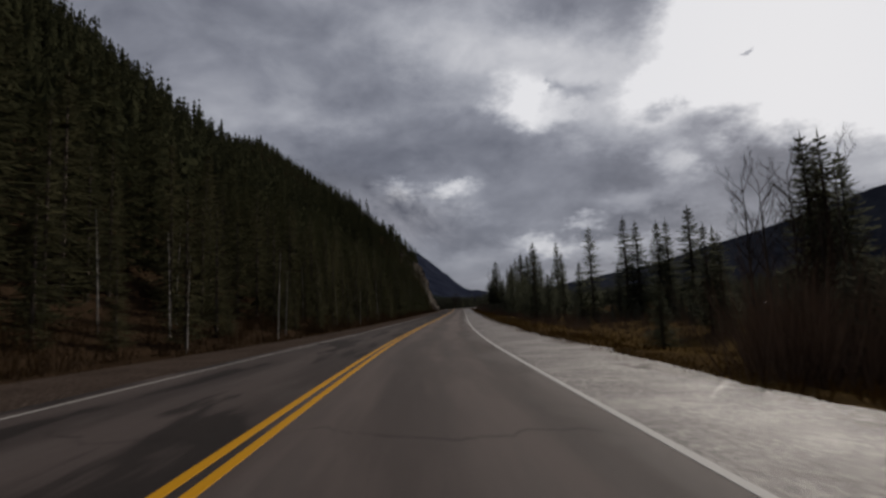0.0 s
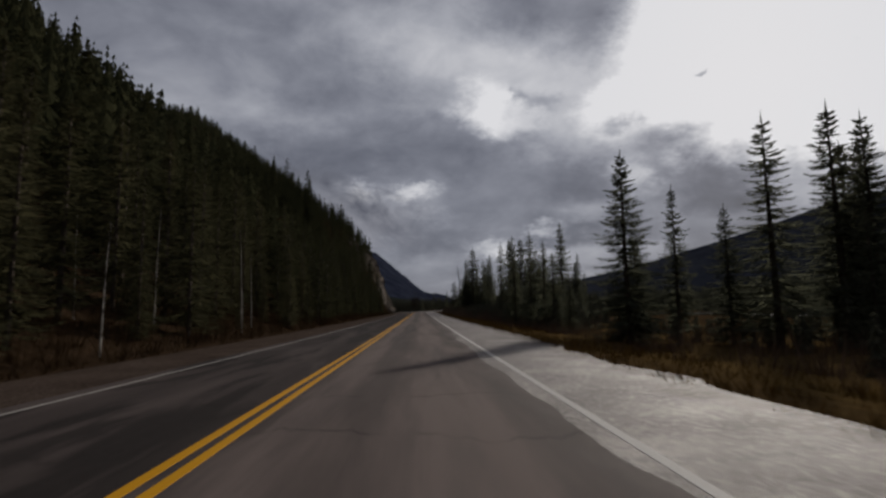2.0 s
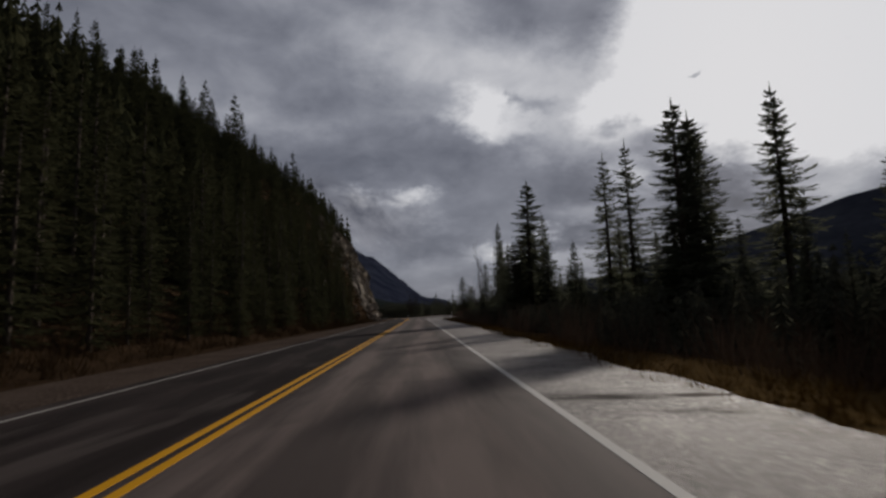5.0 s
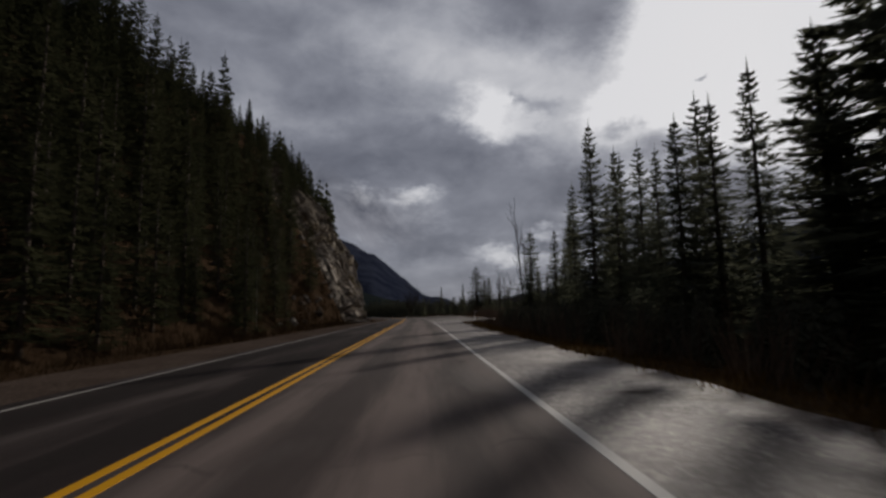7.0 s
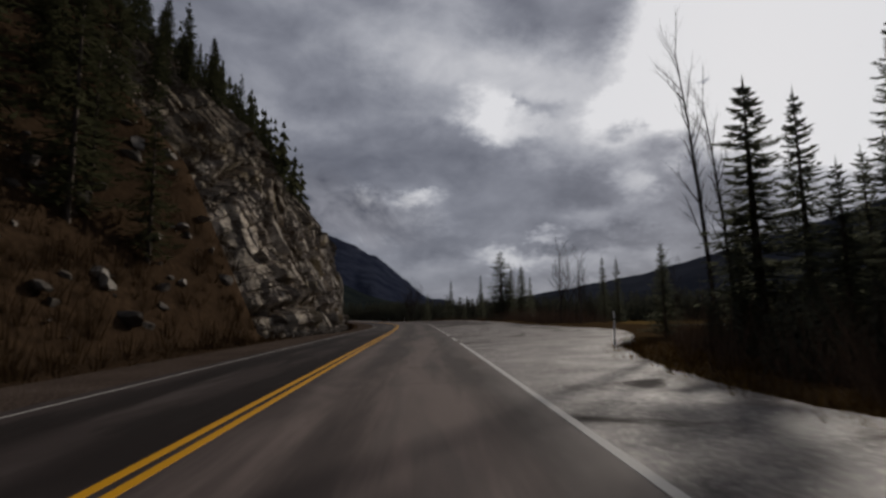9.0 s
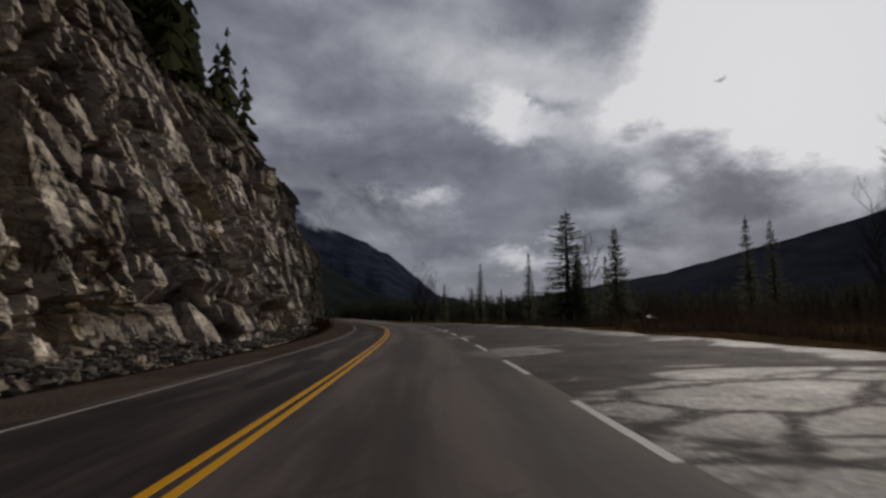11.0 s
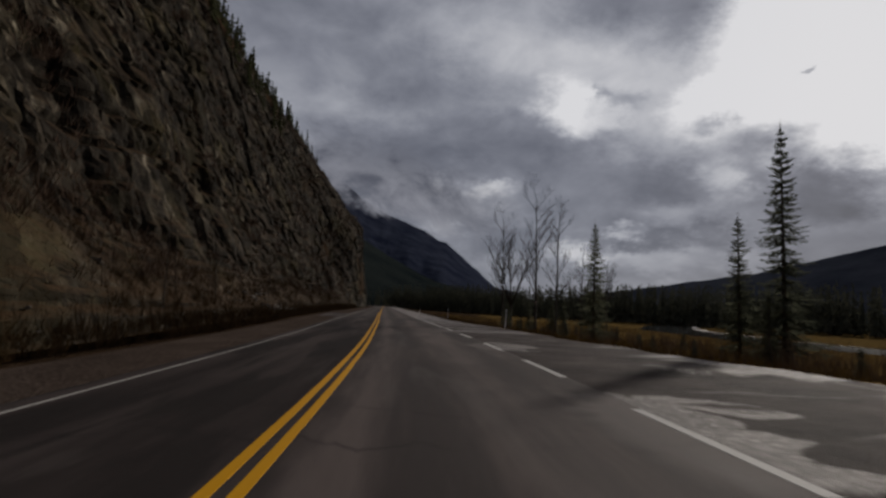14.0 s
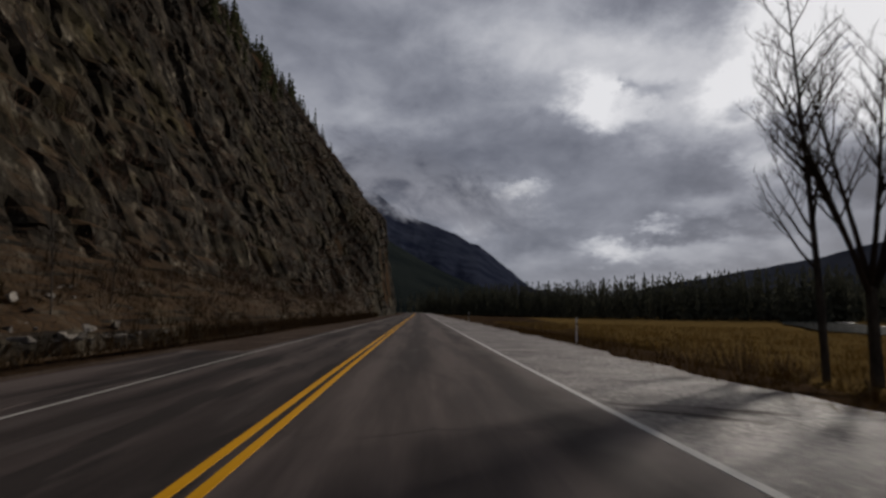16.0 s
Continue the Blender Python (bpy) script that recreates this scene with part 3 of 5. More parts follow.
M_GREYBARK = bark_material("aspen_bark", (0.026, 0.022, 0.018), (0.080, 0.070, 0.060))
M_PALEBARK = bark_material("white_bark", (0.13, 0.12, 0.105), (0.40, 0.38, 0.34))
M_TWIG = leaf_material("bare_twigs", (0.058, 0.038, 0.028), (0.140, 0.095, 0.067), 0.0, 0.05)
M_STRAW = leaf_material("dry_grass", (0.036, 0.018, 0.0055), (0.125, 0.071, 0.020), 0.0, 0.05)
# duller brown for the left bank, with forest shade put into the colour
M_DEAD_SHADED = leaf_material("shaded_brown_growth", (0.020, 0.012, 0.006), (0.066, 0.040, 0.019), 0.0, 0.05)
# darker copy of the twigs: standing against the light is put into the colour
M_BRANCH_BACKLIT = leaf_material("backlit_branches", (0.022, 0.016, 0.012), (0.055, 0.040, 0.030), 0.0, 0.05)
M_MEADOW = leaf_material("golden_marsh_grass", (0.095, 0.056, 0.015), (0.33, 0.215, 0.070), 0.0, 0.05)
# distance haze is put into the colours of the two far mountains
M_BLUE_HAZE = mountain_material("haze_blue_mountain", (0.008, 0.010, 0.019), (0.024, 0.028, 0.042))
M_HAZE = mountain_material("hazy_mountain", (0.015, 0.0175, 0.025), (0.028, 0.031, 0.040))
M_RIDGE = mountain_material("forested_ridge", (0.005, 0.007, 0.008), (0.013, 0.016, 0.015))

# ---- ground ----


def build_ground():
    us = np.concatenate([[-2500, -1200, -600, -350, -250, -200, -160], np.arange(-150, -60, 5), np.arange(-60, -16, 2), np.arange(-16, -3, 0.6), np.arange(-3, 3.1, 1.5), np.arange(4, 26, 0.9), np.arange(26, 60, 3), np.arange(60, 200, 10), [220, 260, 320, 400, 600, 900, 1500, 2500]])
    ys = np.concatenate([[-900, -400, -200, -100], np.arange(-60, 420, 2.0), np.arange(420, 700, 8), [720, 760, 820, 900, 1100, 1400, 1900, 2600, 3400]])
    uu, yy = np.meshgrid(us, ys)
    xx = uu + road_x(yy)
    zz = ground_z(xx, yy)
    bumpy = rough(xx, yy, 5.0) * 0.25 + rough(xx, yy, 1.9) * 0.10
    off_road = np.clip((np.maximum(-uu - 6.2, uu - edge(yy) - 0.6)) / 2.0, 0, 1)
    zz = zz + bumpy * off_road * np.clip(1 + np.maximum(-uu - 14, 0) * 0.08, 1, 4) - 0.09
    # behind the cut faces the soil lies under the rock
    face = (uu < -7.5) & (((yy > 222) & (yy < 300) & (uu > -22)) | ((yy >= 300) & (yy < 560) & (uu > -46)))
    zz = np.where(face, zz - np.where(yy < 300, 7.0, 4.0), zz)
    me = mesh_of("ground", np.stack([xx, yy, zz], -1).reshape(-1, 3), grid_faces(len(ys), len(us)), smooth=True)
    thing("ground", me, M_GROUND, "brown forest floor and golden dry meadow grass", "ground", kind="structure")


def ribbon(name, y0, y1, step, inner, outer, cols, lift, mat, label, wob=0.0, thick=0.06, category="road", rim=0.04):
    """A strip along the road between two distances from the centre line, with a turned-down rim."""
    ys = np.arange(y0, y1 + step / 2, step)
    verts, uvs, rims = [], [], []
    for y in ys:
        a, b = inner(y), outer(y)
        b = b + wob * (noise.noise(Vector((0.3, y / 2.3, 1))) + 0.5 * noise.noise(Vector((0.3, y / 0.7, 1)))) if wob else b
        row = np.linspace(a, b, cols)
        for j, u in enumerate([row[0], *row, row[-1]]):
            drop = thick if j in (0, cols + 1) else 0
            out = -rim if j == 0 else rim if j == cols + 1 else 0
            verts.append((float(road_x(y)) + u + out, y, float(road_z(y) + np.clip(u, -7, 30) * bank(y)) + lift - drop))
            uvs.append((u, y))
            rims.append((b - u, y))
    me = mesh_of(name, verts, grid_faces(len(ys), cols + 2), uvs, rim=rims)
    return thing(name, me, mat, label, category, kind="structure")


def wander(y):
    """How far the centre lines stray from the middle of the road."""
    return float(np.interp(y, (0, 24, 44, 110, 295, 312, 560), (0.03, 0.10, 0.10, 0.0, 0.0, -0.09, -0.09)))


def paint_strip(name, u, width, y0, y1, step, mat, label, stray=lambda y: 0.0):
    w = width / 2
    return ribbon(name, y0, y1, step, lambda y: u - w + stray(y), lambda y: u + w + stray(y), 2, 0.004, mat, label, 0.0, 0.010, "road marking", 0.004)


LANE_L, LANE_R = 3.09, 3.70


def seal_edge(y):
    """Where the asphalt ends and the pale seal begins."""
    ragged = 0.16 * noise.noise(Vector((4.2, y / 2.6, 0))) + 0.08 * noise.noise(Vector((9.1, y / 0.7, 0)))
    return float(np.interp(y, (38, 50, 62, 72, 195, 207, 316, 324), (3.66, 3.36, 3.36, 3.70, 3.70, 3.77, 3.77, 3.66))) + ragged * float(np.interp(y, (38, 50, 62, 72, 195, 207, 316, 324), (0.4, 1.0, 1.0, 0.4, 0.4, 0.0, 0.0, 0.4)))


build_ground()
ribbon("road", -40, 640, 0.5, lambda y: -3.45, seal_edge, 9, 0.0, M_ASPHALT, "worn dark grey asphalt two-lane highway", 0.0, 0.08)
ribbon("shoulder_right", -40, 640, 0.5, lambda y: seal_edge(y) + 0.005, lambda y: float(edge(y)), 8, 0.0, M_SHOULDER, "pale gritty chip-seal shoulder and pull-out", 0.35, 0.10)
ribbon("shoulder_left", -40, 640, 1.5, lambda y: -5.9, lambda y: -3.455, 5, -0.03, M_GRAVEL, "narrow brown gravel shoulder", 0.0, 0.08)
paint_strip("yellow_line_left", -0.102, 0.10, -40, 560, 2.0, M_YELLOW, "solid yellow centre line, one of a pair", wander)
paint_strip("yellow_line_right", 0.102, 0.10, -40, 560, 2.0, M_YELLOW, "solid yellow centre line, one of a pair", wander)
paint_strip("edge_line_left", -LANE_L, 0.048, -40, 560, 2.0, M_WHITE_OLD, "thin solid white edge line")
paint_strip("edge_line_right", LANE_R, 0.105, -40, 206, 2.0, M_WHITE, "solid white edge line beside the pale shoulder")
paint_strip("edge_line_right_far", LANE_R, 0.105, 318, 560, 2.0, M_WHITE, "solid white edge line after the pull-out")

ribbon("asphalt_patch_left", 331, 343, 1.0, lambda y: -5.2 + 0.5 * noise.noise(Vector((y, 0, 0))), lambda y: -3.35 + 0.3 * noise.noise(Vector((y / 2, 5, 0))), 4, 0.010, M_ASPHALT, "dark irregular asphalt repair over the left edge line", 0.0, 0.03)


def build_dashes():
    for y in (208.4, 213.9, 219.5, 225.0, 230.5, 236.1, 242.0, 247.6, 253.1, 258.7, 264.0, 269.3, 274.8, 280.2, 286.0, 291.6, 297.0, 302.2, 307.7, 313.1):
        paint_strip("white_dash", LANE_R, 0.115, y, y + 2.75, 0.916, M_DASH, "short white dash of the broken line by the pull-out")["group"] = "broken line"


build_dashes()

# ---- rock faces ----


def blocks(p, q, sp, sq, seed, lean=0.0):
    """Jointed blocks in uneven beds: for each point a random value and two tilts of its block, its place in it, and the distance to the block's edge."""

    def h(a, b, k):
        s = np.sin(a * 127.1 + b * 311.7 + k * 74.7 + seed * 19.19) * 43758.5453
        return s - np.floor(s)

    def slot(x, other, k):
        i = np.floor(x)
        i = np.where(x < i + 0.5 * h(i, other, k), i - 1, i)
        return i, i + 0.5 * h(i, other, k), i + 1 + 0.5 * h(i + 1, other, k)

    row = q / sq
    j, low, high = slot(row, 0.0, 2)
    col = (p + lean * q) / sp + 7.3 * h(j, 1.0, 6)
    i, left, right = slot(col, j, 1)
    rim = np.minimum(np.minimum(col - left, right - col), np.minimum(row - low, high - row))
    return h(i, j, 3), h(i, j, 4) - 0.5, h(i, j, 5) - 0.5, col - (left + right) / 2, row - (low + high) / 2, rim


def facets(p, q, sp, sq, seed, lean=0.0):
    """Angular broken chunks: as blocks(), but with slanting edges."""
    p, q = (p + lean * q) / sp, q / sq
    i, j = np.floor(p), np.floor(q)
    best, second = np.full(p.shape, 9.0), np.full(p.shape, 9.0)
    val = np.zeros(p.shape + (5,))

    def h(a, b, k):
        s = np.sin(a * 127.1 + b * 311.7 + k * 74.7 + seed * 19.19) * 43758.5453
        return s - np.floor(s)
    for di in (-1, 0, 1):
        for dj in (-1, 0, 1):
            a, b = i + di, j + dj
            cx, cy = a + 0.08 + 0.84 * h(a, b, 1), b + 0.08 + 0.84 * h(a, b, 2)
            d = np.hypot(p - cx, q - cy) * 0.7 + np.abs(p - cx) * 0.3
            closer = d < best
            second = np.where(closer, best, np.minimum(second, d))
            best = np.where(closer, d, best)
            val = np.where(closer[..., None], np.stack([h(a, b, 3), h(a, b, 4) - 0.5, h(a, b, 5) - 0.5, p - cx, q - cy], -1), val)
    return val[..., 0], val[..., 1] * 1.4, val[..., 2] * 1.4, val[..., 3], val[..., 4], (second - best) * 0.7


def build_cliff(name, y0, y1, step_y, step_h, label, amp, seed, top, cut, reach, scales):
    ys = np.arange(y0, y1 + 0.01, step_y)
    # length down the slope, from below the foot to the shoulder of the hill
    n_h = int(top / step_h)
    t = np.linspace(0, 1, n_h)
    yy, tt = np.meshgrid(ys, t, indexing="ij")
    f, u1, z1, u2, z2 = (np.interp(yy, LY, v) for v in (L_FOOT, L_U1, L_Z1, L_U2, L_Z2))
    d = np.where(tt < cut, f + (u1 - f) * tt / cut, u1 + (np.minimum(u2, u1 + reach) - u1) * (tt - cut) / (1 - cut))
    z = left_hill(d, yy)
    arc = tt * top
    # large buttresses, beds and joints, small blocks
    big = np.array([noise.noise(Vector((a / 14.0, b / 18.0, seed))) for a, b in zip(yy.ravel(), arc.ravel())]).reshape(yy.shape)
    out = big * 1.6
    if cut < 0.5:
        out = out + 1.25 * np.array([noise.fractal(Vector((a / 9.0, b / 15.0, seed)), 0.8, 2.1, 4) for a, b in zip(yy.ravel(), arc.ravel())]).reshape(yy.shape)
    tilt = 1.0 if cut > 0.5 else 0.4
    for shape, sp, sq, k, lean in scales:
        wob = np.array([noise.noise(Vector((a / sp / 1.5, b / sq / 1.5, seed + sp))) for a, b in zip(yy.ravel(), arc.ravel())]).reshape(yy.shape)
        v, ta, tb, dp, dq, rim = shape(yy + wob * sp * (0.04 if cut > 0.5 else 0.12), arc + wob * sq * (0.04 if cut > 0.5 else 0.12), sp, sq, seed + sp, lean)
        broken = 1.0 if sp > 2.5 else np.clip(0.8 + 2.6 * np.array([noise.noise(Vector((a / 6.0, b / 4.5, seed + 7.7))) for a, b in zip(yy.ravel(), arc.ravel())]).reshape(yy.shape), 0.25, 1.5)
        groove = np.clip((v - 0.35) * 3, 0, 1) * np.clip(1 - rim / 0.06, 0, 1)
        out += broken * (amp * k * (v - 0.5 + tilt * (ta * dp * 1.1 + (tb * 0.7 - 0.08) * dq)) - amp * min(k * 1.5, 1.3) * groove)
    if cut > 0.5:
        # deep leaning clefts between the buttresses
        for y_mid, lean, wide, deep, lo, hi in ((243, 0.05, 0.9, 2.2, 1.0, 17.0), (262.5, -0.13, 0.8, 2.6, 7.5, 21.0), (270.5, -0.16, 0.7, 2.2, 4.0, 19.0), (277.5, -0.14, 0.55, 1.8, 3.0, 15.0), (284, -0.12, 0.6, 1.8, 1.0, 14.0), (252, 0.02, 0.5, 1.6, 6.0, 16.0), (233, 0.04, 0.6, 1.8, 2.0, 14.0)):
            off = yy - y_mid - lean * arc + 0.35 * big
            out -= deep * np.clip((wide - np.abs(off)) / (0.25 * wide), 0, 1) * np.clip((arc - lo) / 1.2, 0, 1) * np.clip((hi - arc) / 2.5, 0, 1)
    fade = np.clip(tt / 0.03, 0, 1) * np.clip((1 - tt) / 0.10, 0.0, 1)
    ends = np.clip((yy - y0) / 5.0, 0, 1) * np.clip((y1 - yy) / 5.0, 0, 1)
    if cut < 0.5:
        out = out * np.where(z1 / (u1 - f) < 1.6, np.clip((tt - cut + 0.05) / 0.06, 0.22, 1), 1.0)
    out = out * (0.25 + 0.75 * fade) * (0.2 + 0.8 * ends)
    sink = (1 - ends) * 1.8 + np.clip((tt - 0.93) / 0.07, 0, 1) * 1.2
    slope = np.where(tt < cut, np.arctan2(z1, u1 - f), np.arctan2(z2 - z1, u2 - u1)) if cut < 0.5 else np.arctan2(z1, u1 - f)
    nx, nz = np.sin(slope), np.cos(slope)
    x = road_x(yy) - d + (out - sink) * nx
    zz = road_z(yy) - 7 * bank(yy) + z + (out - sink) * nz * 0.6 - np.where(tt < 0.01, 0.7, 0)
    me = mesh_of(name, np.stack([x, yy, zz], -1).reshape(-1, 3), [tuple(reversed(q)) for q in grid_faces(len(ys), n_h)])
    thing(name, me, M_ROCK, label, "rock face", kind="structure")


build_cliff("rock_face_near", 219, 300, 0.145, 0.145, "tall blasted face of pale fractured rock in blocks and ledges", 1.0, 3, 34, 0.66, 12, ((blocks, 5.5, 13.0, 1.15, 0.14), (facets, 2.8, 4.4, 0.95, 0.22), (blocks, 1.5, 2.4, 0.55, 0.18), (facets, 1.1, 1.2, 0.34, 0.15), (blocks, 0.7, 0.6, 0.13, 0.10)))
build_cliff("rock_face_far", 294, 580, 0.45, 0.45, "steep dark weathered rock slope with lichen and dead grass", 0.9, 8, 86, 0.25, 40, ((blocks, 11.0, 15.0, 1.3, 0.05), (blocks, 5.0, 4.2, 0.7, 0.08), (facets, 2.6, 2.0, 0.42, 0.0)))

# ---- far land ----


def build_mountain(name, dist, profile, mat, label, base=-20, ragged=0.02, depth=0.45, n=260, cy=170.0):
    """A ridge: profile rows are degrees to the right of +y and degrees above the horizon, seen from the middle of the road."""
    cx = 2.0
    az = np.linspace(profile[0][0], profile[-1][0], n)
    el = np.interp(az, [p[0] for p in profile], [p[1] for p in profile])
    rows = np.linspace(0, 1, 26)
    verts = []
    for r in rows:
        for a, e in zip(az, el):
            h = dist * math.tan(radians(e))
            jag = noise.fractal(Vector((a * 0.35, r * 2.0, dist * 0.01)), 1.0, 2.0, 6) * ragged * dist * (0.3 + 0.7 * r)
            dd = dist * (1 - depth * (1 - r)) + jag * 2.0
            z = base + (h - base) * (r ** 0.9) + jag * 0.6 * r
            w = radians(a)
            verts.append((cx + math.sin(w) * dd, cy + math.cos(w) * dd, z))
    me = mesh_of(name, verts, grid_faces(len(rows), n), smooth=True)
    thing(name, me, mat, label, "mountain", kind="structure")


build_mountain("backdrop_mountain_ahead", 2600, [(-40, 16), (-22, 14.5), (-16, 13.2), (-13.5, 11.8), (-11.5, 10.4), (-9, 9.2), (-6, 8.1), (-3, 6.7), (-1, 5.0), (1, 3.4), (2.6, 2.2), (5, 1.4), (9, 0.6), (14, 0.4)], M_BLUE_HAZE, "distant dark blue rocky mountain under cloud", ragged=0.02)
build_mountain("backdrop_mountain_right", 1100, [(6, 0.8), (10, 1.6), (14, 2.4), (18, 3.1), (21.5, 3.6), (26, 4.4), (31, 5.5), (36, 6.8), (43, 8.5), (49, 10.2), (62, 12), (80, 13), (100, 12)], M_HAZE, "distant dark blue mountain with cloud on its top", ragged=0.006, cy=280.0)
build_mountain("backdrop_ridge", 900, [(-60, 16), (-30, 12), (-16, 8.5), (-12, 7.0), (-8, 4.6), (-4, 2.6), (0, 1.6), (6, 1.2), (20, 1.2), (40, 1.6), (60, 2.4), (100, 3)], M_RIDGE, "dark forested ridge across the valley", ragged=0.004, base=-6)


def build_cloud():
    """A low bank of cloud on the shoulder of the far mountain, thinning out into the sky."""
    az, el = np.linspace(-42, 6, 60), np.linspace(4, 24, 30)
    aa, ee = np.meshgrid(az, el)
    a, e = np.radians(aa), np.radians(ee)
    verts = np.stack([2 + 1850 * np.sin(a), 240 + 1850 * np.cos(a), 1850 * np.tan(e)], -1).reshape(-1, 3)
    foot = np.interp(aa, (-42, -14, -8, -3, 1, 6), (9.5, 9.8, 8.8, 7.2, 6.0, 5.5))
    me = mesh_of("cloud", verts, grid_faces(30, 60), np.stack([aa, ee - foot], -1).reshape(-1, 2), smooth=True)
    m, n = material("glowing_low_cloud")
    uv = n.add("ShaderNodeUVMap", _uv_map="UVMap")
    xyz = n.add("ShaderNodeSeparateXYZ", 0, Vector=uv).node
    puff = n.noise(n.vec("MULTIPLY", uv, (0.22, 0.32, 1.0)), 1.0, 6.0, 0.6, 0.4)
    height = n.math("ADD", xyz.outputs[1], n.math("MULTIPLY", n.math("SUBTRACT", puff, 0.5), 9.0))
    cover = n.math("MULTIPLY", n.add("ShaderNodeMapRange", Value=height, From__Min=0.0, From__Max=3.0, _interpolation_type="SMOOTHSTEP"), n.add("ShaderNodeMapRange", Value=height, From__Min=9.0, From__Max=4.0, _interpolation_type="SMOOTHSTEP"))
    sides = n.math("MULTIPLY", n.add("ShaderNodeMapRange", Value=xyz.outputs[0], From__Min=5.0, From__Max=-2.0), n.add("ShaderNodeMapRange", Value=xyz.outputs[0], From__Min=-41.0, From__Max=-36.0))
    # the sheet gives off the cloud's brightness itself instead of being lit
    glow = n.add("ShaderNodeEmission", Color=n.ramp(puff, (0.35, (0.085, 0.090, 0.115)), (0.65, (0.230, 0.235, 0.270))), Strength=1.0)
    clear = n.add("ShaderNodeBsdfTransparent")
    n.add("ShaderNodeOutputMaterial", Surface=n.add("ShaderNodeMixShader", i0=n.math("MULTIPLY", n.math("MULTIPLY", cover, sides), 0.93), i1=clear, i2=glow))
    thing("backdrop_cloud", me, m, "low grey cloud hanging on the far mountain", "cloud", kind="structure")


build_cloud()

# ---- trees ----


def spruce_meshes(seed, height, whorls, per, twigs, width=0.19, bare=0.08, needles=None, leaf=0.11):
    """Trunk and crown of a spruce: whorls of boughs that droop and turn up at the tip, set with pointed twigs."""
    r = random.Random(seed)
    tv, tf = tube([(0, 0, -0.6), (0.02, 0.01, height * 0.5), (0, 0, height)], [height * 0.013, height * 0.008, 0.012], 7)
    verts, faces = [], []

    def spike(p, way, side, length, w):
        o = len(verts)
        verts.extend([p - side * w * 0.5, p + side * w * 0.5, p + way * length])
        faces.append((o, o + 1, o + 2))

    for k in range(whorls):
        f = (k + r.random() * 0.5) / whorls
        z = height * (bare + (0.985 - bare) * f)
        reach = height * width * (1 - f) ** 0.82 * (0.72 + 0.5 * r.random()) + 0.14
        turn = r.random() * 6.28
        for b in range(per):
            if r.random() < 0.12:
                continue
            a = turn + 2 * math.pi * (b + r.uniform(-0.35, 0.35)) / per
            ln = reach * r.uniform(0.62, 1.12)
            out = Vector((math.cos(a), math.sin(a), 0))
            side0 = Vector((-out.y, out.x, 0))
            fall = -0.42 + 0.75 * max(0.0, f - 0.45) + r.uniform(-0.14, 0.14)
            rise = 0.30 + 0.10 * r.random()
            p0 = Vector((0, 0, z + r.uniform(-0.3, 0.3) * height / whorls))

            def on(g):
                return p0 + out * ln * g + Vector((0, 0, ln * (fall * g + rise * g * g)))

            spike(p0, (on(1.0) - p0).normalized(), Vector((0, 0, 1)), ln, 0.05 + 0.025 * ln)
            for q in range(twigs):
                g = 0.16 + 0.84 * (q + r.random() * 0.8) / twigs
                p = on(g)
                for sgn in (-1, 1):
                    long = ln * 0.40 * (1.12 - 0.80 * g) * r.uniform(0.6, 1.3) + 0.09
                    way = (out * r.uniform(0.45, 0.95) + side0 * sgn * r.uniform(0.35, 0.9) + Vector((0, 0, fall + 2 * rise * g - r.uniform(-0.10, 0.45)))).normalized()
                    flat = way.cross(Vector((r.uniform(-0.7, 0.7), r.uniform(-0.7, 0.7), 1))).normalized()
                    spike(p, way, flat, long, leaf * r.uniform(0.7, 1.35) + 0.022 * ln)
            spike(on(0.9), (out + Vector((0, 0, fall + 2 * rise))).normalized(), side0, 0.14 * ln + 0.10, leaf)
    for side in (Vector((1, 0, 0)), Vector((0, 1, 0))):
        spike(Vector((0, 0, height - 0.3)), Vector((0, 0, 1)), side, 0.75, 0.09)
    trunk, crown = mesh_of("trunk", tv, tf, smooth=True), mesh_of("crown", verts, faces)
    trunk.materials.append(M_BARK)
    crown.materials.append(needles or M_NEEDLE)
    return trunk, crown


def make_tree(name, meshes, label, group, x, y, scale, turn, wide=1.0, z=None, category="tree", lean=0.0):
    ob = new(name)
    tagged(ob, label, category, group)
    zz = float(ground_z(x, y)) - 0.15 if z is None else z
    ob.matrix_world = pose(x, y, zz, lean, lean * 0.6, turn) @ Matrix.Diagonal((scale * wide, scale * wide, scale, 1))
    for nm, me in zip(("trunk", "crown"), meshes):
        part(nm, me, None, ob)
    return ob


SPRUCE_FINE = [spruce_meshes(11 + k, 12.0, n, 7, 8, w, b, None, 0.085) for k, (w, b, n) in enumerate(((0.17, 0.05, 40), (0.145, 0.10, 36), (0.19, 0.04, 42), (0.13, 0.12, 34), (0.16, 0.06, 30)))]
SPRUCE_MID = [spruce_meshes(31 + k, 12.0, 26, 6, 4, w, 0.06, M_NEEDLE_LEFT, 0.20) for k, w in enumerate((0.17, 0.14, 0.20))]
SPRUCE_OLIVE = [spruce_meshes(41 + k, 12.0, 30, 6, 5, w, 0.06, M_NEEDLE_OLIVE, 0.15) for k, w in enumerate((0.17, 0.14, 0.20))]


